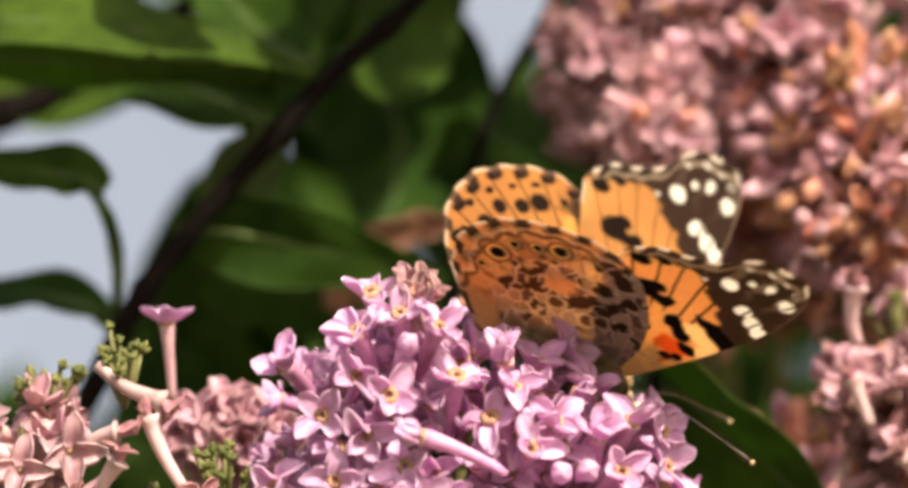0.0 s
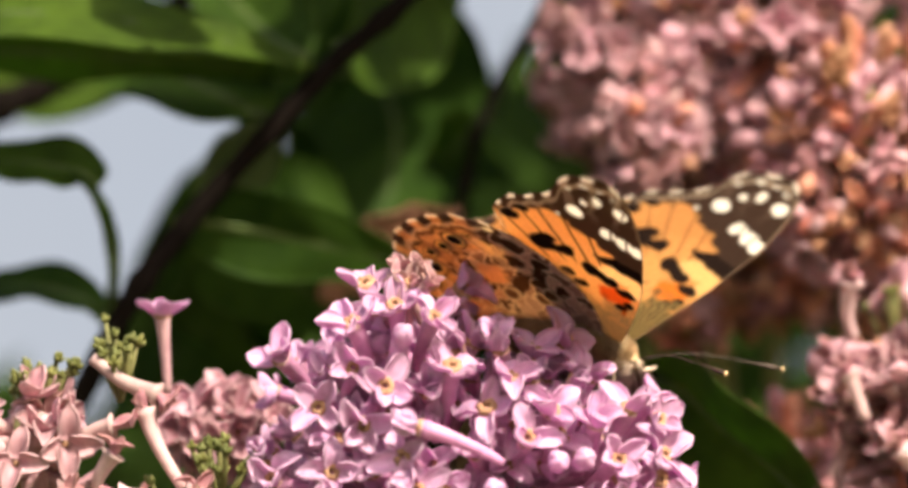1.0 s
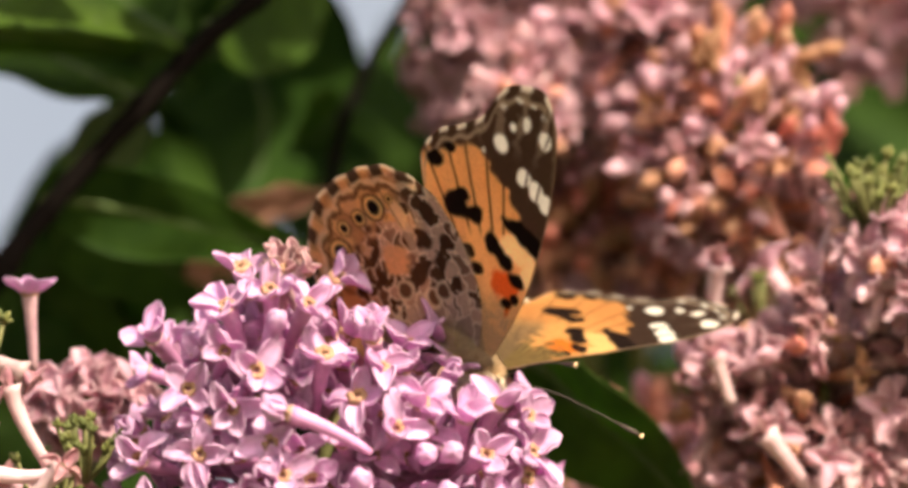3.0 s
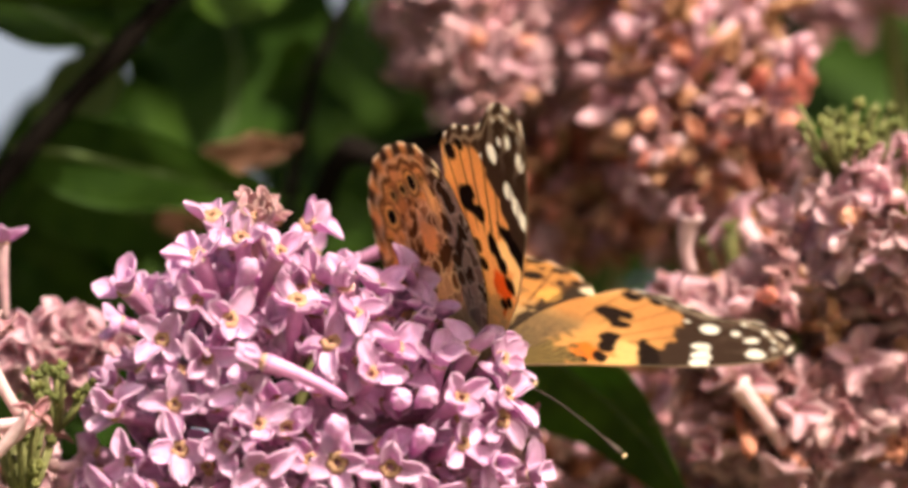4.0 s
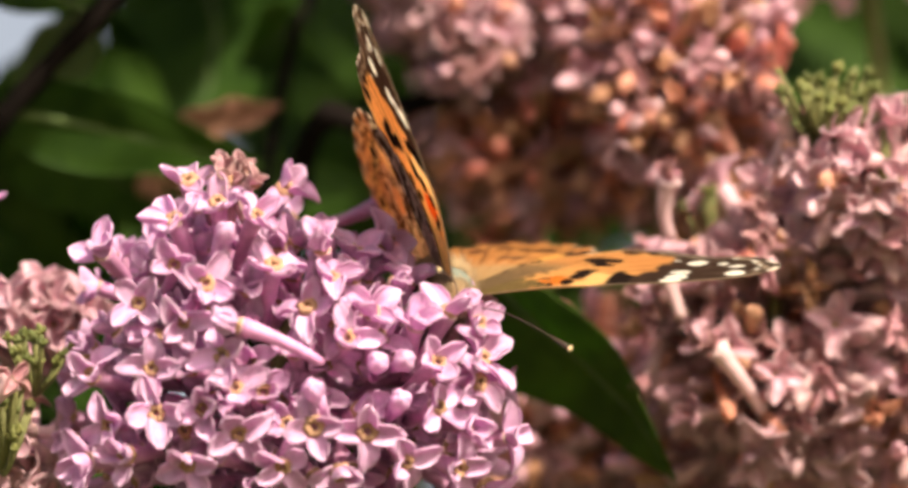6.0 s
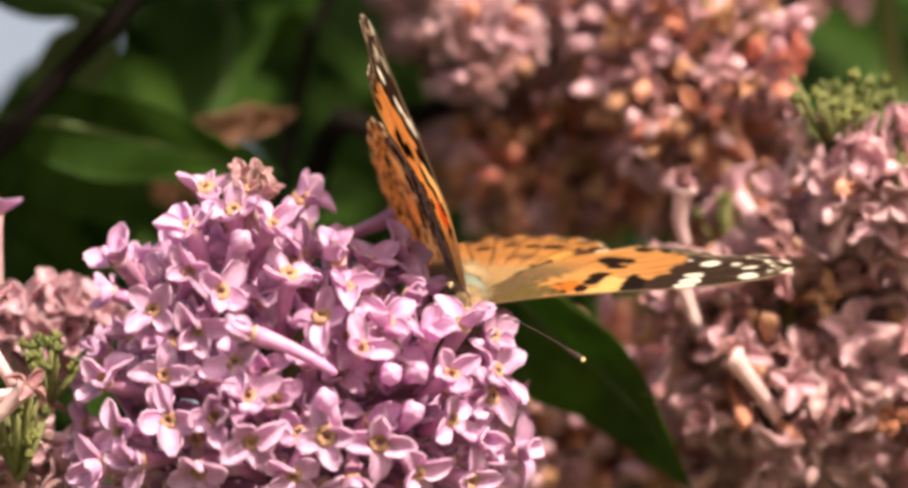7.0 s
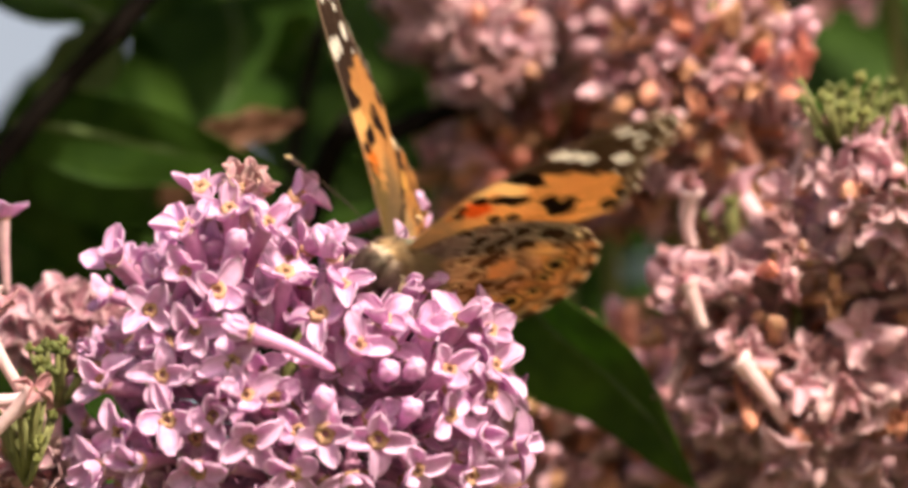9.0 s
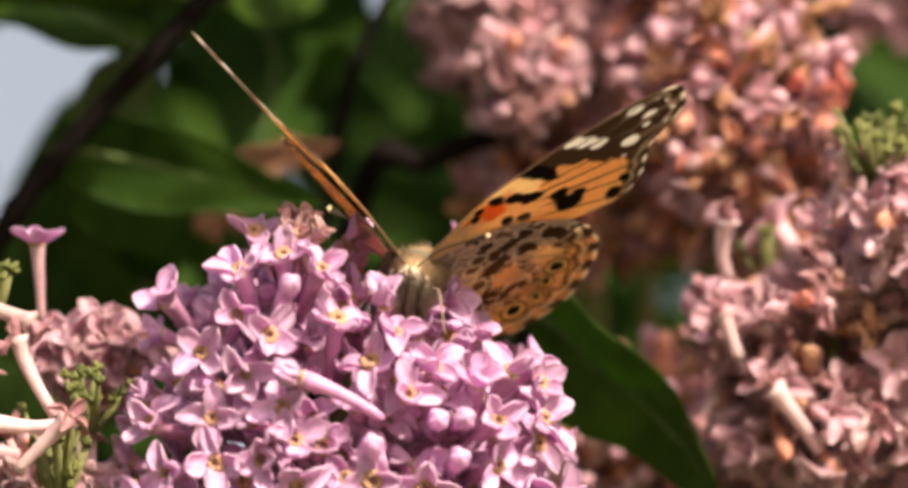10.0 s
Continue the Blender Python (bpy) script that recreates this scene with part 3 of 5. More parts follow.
def paint_hind(p, under):
    dark = (0.022, 0.013, 0.009)
    grain = lattice(p.x, p.y, 2.2, 9) - 0.5
    beat = np.sin(np.radians(p.ang + 3) * 40)
    outer = (p.ang < -14) * (p.far > 12)
    rim_at = np.interp(p.ang, (-78, -64, -48, -33, -20), (17.2, 20.3, 21.2, 20.4, 18.4))
    ribs = (-74.5, -65.5, -56.5, -47.5, -38.5, -29.5, -20.5)
    if not under:
        p.rgb[:] = (0.46, 0.20, 0.060)
        p.over(soft(0.35, 0.75, lattice(p.x, p.y, 0.25, 8)) * 0.5, (0.56, 0.26, 0.07))
        hair = 0.6 + 0.4 * np.sin(np.radians(p.ang) * 66 + p.far + grain * 3)
        p.over(soft(11.5, 8.0, p.far + p.wob * 3) * 0.85, (0.54, 0.35, 0.16))
        p.over(soft(11.5, 7.0, p.far + p.wob * 3) * 0.40 * hair, (0.26, 0.16, 0.08))
        p.over(soft(-27, -20, p.ang + p.wob * 10) * soft(17.8, 16.6, p.far), (0.045, 0.028, 0.017))
        p.over(p.oval(-40, 12.2, 1.9, 0.9, 0.35) * 0.75, (0.15, 0.085, 0.045))
        p.over(p.oval(-23, 13.2, 1.3, 1.7, 0.3) * 0.9, (0.68, 0.36, 0.09))
        p.over(p.oval(-15, 17.0, 0.9, 0.7, 0.2), (0.84, 0.68, 0.46))
        for a, r, s in ((-61, 16.2, 0.95), (-52, 16.9, 0.85), (-43, 16.2, 0.85), (-35, 16.3, 1.05), (-25, 16.4, 0.45)):
            p.over(p.oval(a, r, s, s, 0.12), dark)
        veins(p, ribs, 9.5, 0.20, (0.10, 0.042, 0.018), 0.9)
        for a, r in ((-70, 17.2), (-61, 18.7), (-52, 18.9), (-43, 18.5), (-34, 18.3)):
            p.over(p.oval(a, r, 0.55, 0.4, 0.3), dark)
        for k in range(7):
            a = -74 + 9.0 * k
            p.over(p.oval(a, np.interp(a, (-78, -64, -48, -33, -20), (16.4, 19.4, 20.2, 19.5, 17.6)), 0.95, 0.55, 0.25), dark)
    else:
        p.rgb[:] = (0.70, 0.42, 0.22)
        p.over(soft(0.30, 0.70, lattice(p.x, p.y, 0.35, 11)) * 0.7, (0.80, 0.50, 0.22))
        p.over(soft(0.55, 0.75, lattice(p.x, p.y, 0.8, 12)) * 0.6, (0.36, 0.17, 0.07))
        deep, tint = cells(p.x + p.wob * 0.9, p.y + grain * 0.6, 1.55, 14)
        inner = np.maximum(soft(0.76, 0.64, p.share + p.wob * 0.2), soft(-26, -17, p.ang + p.wob * 8))
        p.over(inner * 0.92, (0.50, 0.305, 0.22))
        p.over(inner * soft(0.42, 0.60, tint) * soft(0.14, 0.30, deep), (0.115, 0.055, 0.028))
        p.over(inner * soft(0.30, 0.10, tint) * soft(0.2, 0.5, deep), (0.66, 0.48, 0.36))
        p.over(inner * (1 - soft(0.06, 0.15, np.abs(deep - 0.09))) * 0.9, (0.88, 0.72, 0.55))
        p.over(soft(7.5, 2.5, p.far + p.wob * 3) * 0.65, (0.55, 0.39, 0.32))
        p.over(p.oval(-43, 10.8, 1.7, 1.9, 0.3), (0.82, 0.46, 0.24))
        p.over(p.oval(-27, 11.9, 0.9, 1.8, 0.4) * 0.6, (0.66, 0.52, 0.40))
        for row in ((-31, 8.8, 1.5, 1.0), (-38, 8.2, 0.9, 0.8), (-20, 11.4, 1.0, 1.2), (-12, 9.0, 0.9, 1.0), (-13, 14.0, 0.9, 1.1), (-24, 15.0, 0.7, 0.6), (2, 7.0, 0.7, 0.9), (-4, 11.0, 0.8, 0.9), (-60, 11.0, 1.1, 0.7), (-70, 12.6, 0.8, 0.6), (-52, 13.0, 1.0, 0.5)):
            p.over(p.oval(*row, 0.35), (0.085, 0.040, 0.022))
        for a, r in ((-30, 5.7), (-16, 6.0), (-52, 8.2)):
            p.over(p.oval(a, r, 1.1, 1.1, 0.15), (0.80, 0.64, 0.46))
            p.over(p.oval(a, r, 0.8, 0.8, 0.15), (0.16, 0.08, 0.045))
        p.over(p.oval(-27.5, 14.6, 0.8, 1.5, 0.2), (0.86, 0.64, 0.38))
        veins(p, ribs, 12, 0.17, (0.20, 0.10, 0.045), 0.7)
        for a, r, s in ((-62, 16.3, 1.5), (-53.5, 17.2, 0.85), (-45.5, 16.6, 0.9), (-37, 16.4, 1.4), (-28.5, 16.3, 0.5), (-72, 15.6, 0.7)):
            p.over(p.oval(a, r, s, s * 1.05, 0.05, 0.10), (0.12, 0.058, 0.026))
            p.over(p.oval(a, r, s * 0.80, s * 0.85, 0.05, 0.10), (0.95, 0.64, 0.26))
            p.over(p.oval(a, r, s * 0.50, s * 0.56, 0.05, 0.10), (0.016, 0.010, 0.009))
        p.over((1 - soft(0.20, 0.40, np.abs(p.far - rim_at + 2.15 - 0.30 * beat + grain * 0.5))) * outer * 0.85, (0.15, 0.078, 0.04))
        p.over((1 - soft(0.22, 0.42, np.abs(p.far - rim_at + 1.45 - 0.25 * beat + grain * 0.4))) * outer * 0.75, (0.84, 0.66, 0.44))
    if under:
        p.over(soft(0.935, 0.95, p.share) * outer * soft(-0.2, 0.3, beat), (0.12, 0.064, 0.036))
    else:
        p.over(soft(0.935, 0.955, p.share) * outer * soft(0.1, 0.6, beat), (0.05, 0.028, 0.018))
    p.over(soft(0.975, 0.986, p.share) * outer * (0.9 if under else 0.6) * soft(0.5, -0.2, beat), (0.80, 0.68, 0.53))
    p.over(soft(0.968, 0.980, p.share) * outer * soft(0.2, 0.6, beat), (0.14, 0.085, 0.055))


def wing_mesh(name, outline, hinge, side, paint, scales):
    count, rings = 360, 126
    rim = closed_line(outline, count)
    step = np.arange(count)
    h = np.array(hinge)
    out = np.linalg.norm(rim - h, axis=1)
    swing = np.degrees(np.arctan2(rim[:, 0] - h[0], rim[:, 1] - h[1]))
    notch = 0.004 * np.sin(np.radians(swing) * 40) * soft(12, 18, out) * (swing < 14)
    rim = h + (rim - h) * (1 + notch)[:, None]
    share = (np.arange(1, rings + 1) / rings) ** 0.8
    flat = (h + share[:, None, None] * (rim - h)[None]).reshape(-1, 2)
    flat = np.concatenate([[h], flat])
    sh = np.concatenate([[0], np.repeat(share, count)])
    d = flat - h
    far, ang = np.linalg.norm(d, axis=1), np.degrees(np.arctan2(d[:, 0], d[:, 1]))
    relief = 0.035 * np.sin(np.radians(ang) * 40) * soft(4, 12, far) - 0.0022 * far ** 2 + 0.25 * np.sin(flat[:, 1] * 0.22)
    # the inner edge of a hindwing hangs down beside the abdomen
    relief = relief - 0.32 * np.clip(1.7 - flat[:, 1], 0, None) ** 2 * soft(-2.5, -6.0, flat[:, 0])
    n = len(flat)
    verts = np.zeros((2 * n, 3))
    thick = np.where(sh > 0.985, 0.02, 0.09)
    for k, s in enumerate((1, -1)):
        verts[k * n:(k + 1) * n, 0] = (flat[:, 0] - h[0]) * SIZE
        verts[k * n:(k + 1) * n, 1] = side * (flat[:, 1] - h[1]) * SIZE
        verts[k * n:(k + 1) * n, 2] = (relief + s * thick) * SIZE
    verts *= 0.001
    i, j = np.meshgrid(np.arange(rings - 1), step, indexing="ij")
    a = 1 + i * count + j
    b = 1 + i * count + (j + 1) % count
    quads = np.stack([a, b, b + count, a + count], -1).reshape(-1, 4)
    last = 1 + (rings - 1) * count
    edge = np.stack([last + step, last + (step + 1) % count, n + last + (step + 1) % count, n + last + step], -1)
    faces = [tuple(q) for q in quads[:, ::-1]] + [tuple(q) for q in (quads + n)] + [tuple(q) for q in edge[:, ::-1]]
    fan = [(0, 1 + k, 1 + (k + 1) % count) for k in range(count)]
    faces += [f[::-1] for f in fan] + [tuple(x + n for x in f) for f in fan]
    if side < 0:
        faces = [f[::-1] for f in faces]
    me = mesh_of(name, verts, [tuple(int(q) for q in f) for f in faces], scales)
    colours = np.ones((2 * n, 4))
    for k, under in enumerate((False, True)):
        p = Paint(flat, hinge, sh)
        paint(p, under)
        colours[k * n:(k + 1) * n, :3] = np.clip(p.rgb, 0, 1)
    me.attributes.new("ink", "FLOAT_COLOR", "POINT").data.foreach_set("color", colours.astype(np.float32).ravel())
    return me


butterfly = thing("butterfly", Matrix.Translation(mm(14, 0, -14)), "orange and black butterfly with white-spotted wing tips on the lilac", "butterfly")
FORE_HINGE, HIND_HINGE = (2.0, 0.0), (-1.5, 0.0)
forewing_l = link_part("forewing", wing_mesh("forewing", FORE, FORE_HINGE, 1, paint_fore, FORE_SCALES), butterfly, label="orange forewing with dark white-spotted tip")
forewing_r = link_part("forewing", wing_mesh("forewing", FORE, FORE_HINGE, -1, paint_fore, FORE_SCALES), butterfly, label="orange forewing with dark white-spotted tip")
hindwing_l = link_part("hindwing", wing_mesh("hindwing", HIND, HIND_HINGE, 1, paint_hind, HIND_SCALES), butterfly, label="orange hindwing with a row of dark eyespots")
hindwing_r = link_part("hindwing", wing_mesh("hindwing", HIND, HIND_HINGE, -1, paint_hind, HIND_SCALES), butterfly, label="orange hindwing with a row of dark eyespots")


def lengthwise(v):
    """From a body along z to one along x, in metres."""
    return [(z * SIZE * 0.001, -y * SIZE * 0.001, x * SIZE * 0.001) for x, y, z in v]


def moved(v, x, y, z):
    z -= 0.9
    return [(a + x * 0.001 * SIZE, b + y * 0.001 * SIZE, c + z * 0.001 * SIZE) for a, b, c in v]


def hairs(rnd, count, where, length, mat_name, mat, lie=(-0.9, 0, 0), girth=0.00006):
    """Short tapered hairs lying along the body."""
    pieces = []
    for k in range(count):
        p, n = where(rnd)
        d = (n * 0.8 + Vector(lie) + Vector((0, rnd.uniform(-0.4, 0.4), rnd.uniform(-0.3, 0.3)))).normalized()
        ln = length * rnd.uniform(0.6, 1.2)
        a = d.orthogonal().normalized() * girth
        b = d.cross(a).normalized() * girth
        v = [p + a, p - a * 0.5 + b * 0.87, p - a * 0.5 - b * 0.87, p + d * ln]
        pieces.append((v, [(0, 1, 3), (1, 2, 3), (2, 0, 3)]))
    return mesh_of(mat_name, *merged(pieces), mat)


def body():
    rnd = random.Random(3)
    v, f = blob(2.4, 2.3, 2.9, 20, 14)
    link_part("thorax", mesh_of("thorax", moved(lengthwise(v), -0.7, 0, 0.95), f, THORAX), butterfly, label="grey-green furry thorax")
    v, f = blob(1.3, 1.2, 5.0, 20, 22, lambda q: 0.78 + 0.25 * math.sin(math.pi * min(1, q * 0.9 + 0.1)) + 0.025 * math.sin(q * 50))
    link_part("abdomen", mesh_of("abdomen", moved(lengthwise(v), -6.8, 0, 0.1), f, COLLAR), butterfly, label="tawny segmented abdomen")
    v, f = blob(1.8, 1.3, 3.0, 18, 10)
    link_part("breast", mesh_of("breast", moved(lengthwise(v), 0.2, 0, -1.1), f, BELLY), butterfly, label="buff hairy underside")
    v, f = blob(1.25, 1.4, 1.2, 16, 10)
    head = link_part("head", mesh_of("head", moved(lengthwise(v), 3.7, 0, -0.4), f, FUR), butterfly)
    for s in (1, -1):
        v, f = blob(0.62, 0.45, 0.62, 14, 10)
        link_part("eye", mesh_of("eye", moved(lengthwise(v), 4.1, s * 1.0, -0.2), f, EYE), head, label="round brown eye")
        v, f = pipe([Vector((4.6, s * 0.35, -1.5)) * 0.00106, Vector((5.5, s * 0.4, -1.3)) * 0.00106, Vector((6.2, s * 0.3, -0.7)) * 0.00106], [0.0003, 0.0003, 0.0001], 8)
        link_part("palp", mesh_of("palp", v, f, BELLY), head)
        line = smooth_line([Vector(q) * 0.00106 for q in ((4.6, s * 0.6, -0.3), (8, s * 2.8, 1.0), (12, s * 5.4, 1.4), (16.5, s * 7.8, 1.4))], 6)
        n = len(line)
        v, f = pipe(line, [0.00007 if k < n - 4 else (0.00013, 0.00024, 0.00028, 0.00010)[k - n + 4] for k in range(n)], 8)
        feeler = link_part("antenna", mesh_of("antenna", v, f, DARK), head, label="thin dark clubbed antenna with pale tip")
        v, f = blob(0.22, 0.22, 0.3, 8, 6)
        link_part("tip", mesh_of("tip", [Vector(q) * 0.001 + line[-1] for q in v], f, TIP), feeler)
        for x0, x1, drop in ((2.2, 4.2, -5.2), (0.4, 0.2, -5.6), (-1.4, -4.0, -5.4)):
            line = [Vector(q) * 0.00106 for q in ((x0, s * 0.9, -1.6), ((x0 + x1) / 2, s * 3.0, -1.9), (x1, s * 3.9, drop + 0.6), (x1 + 0.8, s * 4.2, drop))]
            v, f = pipe(line, [0.00018, 0.00012, 0.00009, 0.00007], 8)
            link_part("leg", mesh_of("leg", v, f, PALE_LEG), butterfly, label="thin brown jointed leg")

    def back(r):
        a, x = r.uniform(-1.9, 1.9), r.choice((r.uniform(-7.5, -2.0), r.uniform(1.2, 4.0), r.uniform(-5, 4)))
        while abs(a) < 0.8 and -1.0 < x < 3.0:
            a, x = r.uniform(-1.9, 1.9), r.uniform(-7.5, 4.0)
        n = Vector((0, math.sin(a), math.cos(a)))
        g = float(np.interp(x, (-7.5, -5.0, -3.0, -1.0, 0.5, 1.8, 2.8, 3.7, 4.2), (1.0, 1.35, 2.0, 2.45, 2.4, 1.85, 1.35, 1.25, 1.0)))
        mid = float(np.interp(x, (-7.5, -3.0, -0.7, 1.8, 3.7), (-0.7, -0.1, 0.2, -0.3, -1.1)))
        return Vector((x, n.y * g * 0.95, mid + n.z * g)) * 0.00106, n
    def tail(r):
        a, x = r.uniform(0, 6.28), r.uniform(-11.4, -3.0)
        n = Vector((0, math.sin(a), math.cos(a)))
        return Vector((x, 0, -0.8)) * 0.00106 + n * 1.2 * 0.00106 * math.sqrt(max(0.1, 1 - ((x + 6.8) / 5.2) ** 2)), n
    link_part("abdomen_fur", hairs(rnd, 1600, tail, 0.0015, "abdomen_fur", COLLAR), butterfly)
    link_part("fur", hairs(rnd, 5200, back, 0.0025, "fur", FUR), butterfly, label="tawny fur")

    def front(r):
        a, x = r.uniform(1.3, 5.0), r.uniform(-3.5, 4.5)
        n = Vector((0, math.sin(a), math.cos(a)))
        return Vector((x, 0, -1.6)) * 0.00106 + Vector((0, n.y * 1.6, n.z * 2.1)) * 0.00106, n
    link_part("breast_fur", hairs(rnd, 2200, front, 0.0013, "breast_fur", BELLY), butterfly)

    def face(stripes):
        """Fur over the front of the thorax and the head, in stripes from top to bottom."""
        def where(r):
            while True:
                n = Vector((r.uniform(0.1, 1), r.uniform(-1, 1), r.uniform(-1, 1)))
                if 0.2 < n.length < 1 and n.z < (0.85 if n.x > 0.45 * n.length else 0.45) * n.length and (math.sin(n.y / n.length * 11.0 + 1.57 + r.uniform(-0.3, 0.3)) > 0.15) == stripes:
                    break
            n.normalize()
            if r.random() < 0.45:
                q = Vector((3.7 + n.x * 1.1, n.y * 1.25, -1.3 + n.z * 1.2))
                if abs(n.y) > 0.75 and n.z > -0.4:
                    q = Vector((3.4 + n.x * 0.5, n.y * 1.0, -1.3 + n.z * 1.2))
            else:
                q = Vector((0.3 + n.x * 3.1, n.y * 1.55, -1.6 + n.z * 2.3))
            return q * 0.00106, n
        return where
    def collar(r):
        a, x = r.uniform(-1.9, 1.9), r.uniform(2.0, 3.9)
        n = Vector((0.3, math.sin(a), math.cos(a))).normalized()
        g = float(np.interp(x, (2.0, 3.0, 3.9), (1.85, 1.25, 1.15)))
        return Vector((x, math.sin(a) * g, -1.1 + math.cos(a) * g)) * 0.00106, n
    link_part("collar_fur", hairs(rnd, 1500, collar, 0.0014, "collar_fur", COLLAR, (-0.5, 0, 0), 0.00009), butterfly, label="brown fur behind the head")
    link_part("face_fur", hairs(rnd, 4200, face(False), 0.0026, "face_fur", BELLY, (0.15, 0, -1.5), 0.00009), butterfly, label="buff fur of the face")
    link_part("face_fur", hairs(rnd, 2600, face(True), 0.0024, "face_fur", BROWN_FUR, (0.15, 0, -1.5), 0.00009), butterfly, label="brown streaks of fur on the face")


body()


# ---- branches and leaves ----
def bush_line(points, steps=6):
    return smooth_line([BUSH @ (spot(*q) * 0.001) for q in points], steps)


ROOT = tuple(mm(0, 230, 0))[:2]


def branch(name, points, r0, r1, label, group="branches"):
    """A woody branch through points (u, v, depth), with knots; it is the thing, its leaves are parts."""
    line = bush_line(points, 8)
    first = line[0]
    root = Vector((ROOT[0] + first.x * 0.25, ROOT[1] + (first.y - ROOT[1]) * 0.25, -0.03))
    rise = smooth_line([root, root.lerp(first, 0.45) + Vector((0.012, 0.01, 0.03)), first], 8)[:-1]
    n, low = len(line), len(rise)
    rad = [(8.5 + (r0 - 8.5) * k / low) * 0.001 for k in range(low)]
    rad += [(r0 + (r1 - r0) * k / (n - 1)) * 0.001 * (1 + 0.08 * math.sin(k * 1.7) + (0.22 if k % 13 == 6 else 0)) for k in range(n)]
    line = rise + line
    v, f = pipe(line, rad, 14)
    base = line[0]
    ob = thing(name, Matrix.Translation(base), label, "branch", group)
    link_part("wood", mesh_of("wood", [p - base for p in v], f, SHADED_BARK), ob)
    return ob


def leaf_on(parent, stem, mid, tip, width, roll, mat=LEAF, fold=0.25, wave=0.06, label=""):
    """A lilac leaf: midrib from stem through mid to tip, (u, v, depth) each, width in mm, turned by roll degrees about its midrib."""
    a, b, c = (BUSH @ (spot(*q) * 0.001) for q in (stem, mid, tip))
    base = parent.matrix_basis.translation
    span = (c - a).length
    eye = BUSH @ Vector((0, -1, 0))
    seed = stem[0] * 0.01

    def where(u, v):
        s = v * 2 - 1
        p = a * (1 - u) ** 2 + (b * 2 - (a + c) * 0.5) * 2 * u * (1 - u) + c * u * u
        d = (a * (u - 1) * 2 + (b * 2 - (a + c) * 0.5) * 2 * (1 - 2 * u) + c * 2 * u).normalized()
        flat = d.cross((eye - p).normalized()).normalized()
        q = Matrix.Rotation(radians(roll), 4, d)
        flat = q @ flat
        n = flat.cross(d)
        shape = math.sin(math.pi * min(1.0, u ** 0.72)) ** 0.85 if u < 1 else 0.0
        w = width * 0.0005 * shape
        ripple = 0.0005 * math.sin(14 * u + 2.2 * abs(s)) * abs(s) + wave * w * math.sin(7 * u + seed)
        return p + flat * s * w + n * (abs(s) * w * fold + ripple) - base
    v, f, r = sheet(22, 14, where, 0.0004)
    rib, rf = pipe([where(u, 0.5) for u in (0.0, 0.2, 0.4, 0.6, 0.8, 0.96)], [0.0007, 0.0006, 0.0005, 0.0004, 0.0003, 0.0002], 6)
    me = mesh_of("leaf", v, f, mat)
    ob = link_part("leaf", me, parent, label=label)
    link_part("midrib", mesh_of("midrib", rib, rf, RIB if mat is LEAF else mat), ob)
    return ob


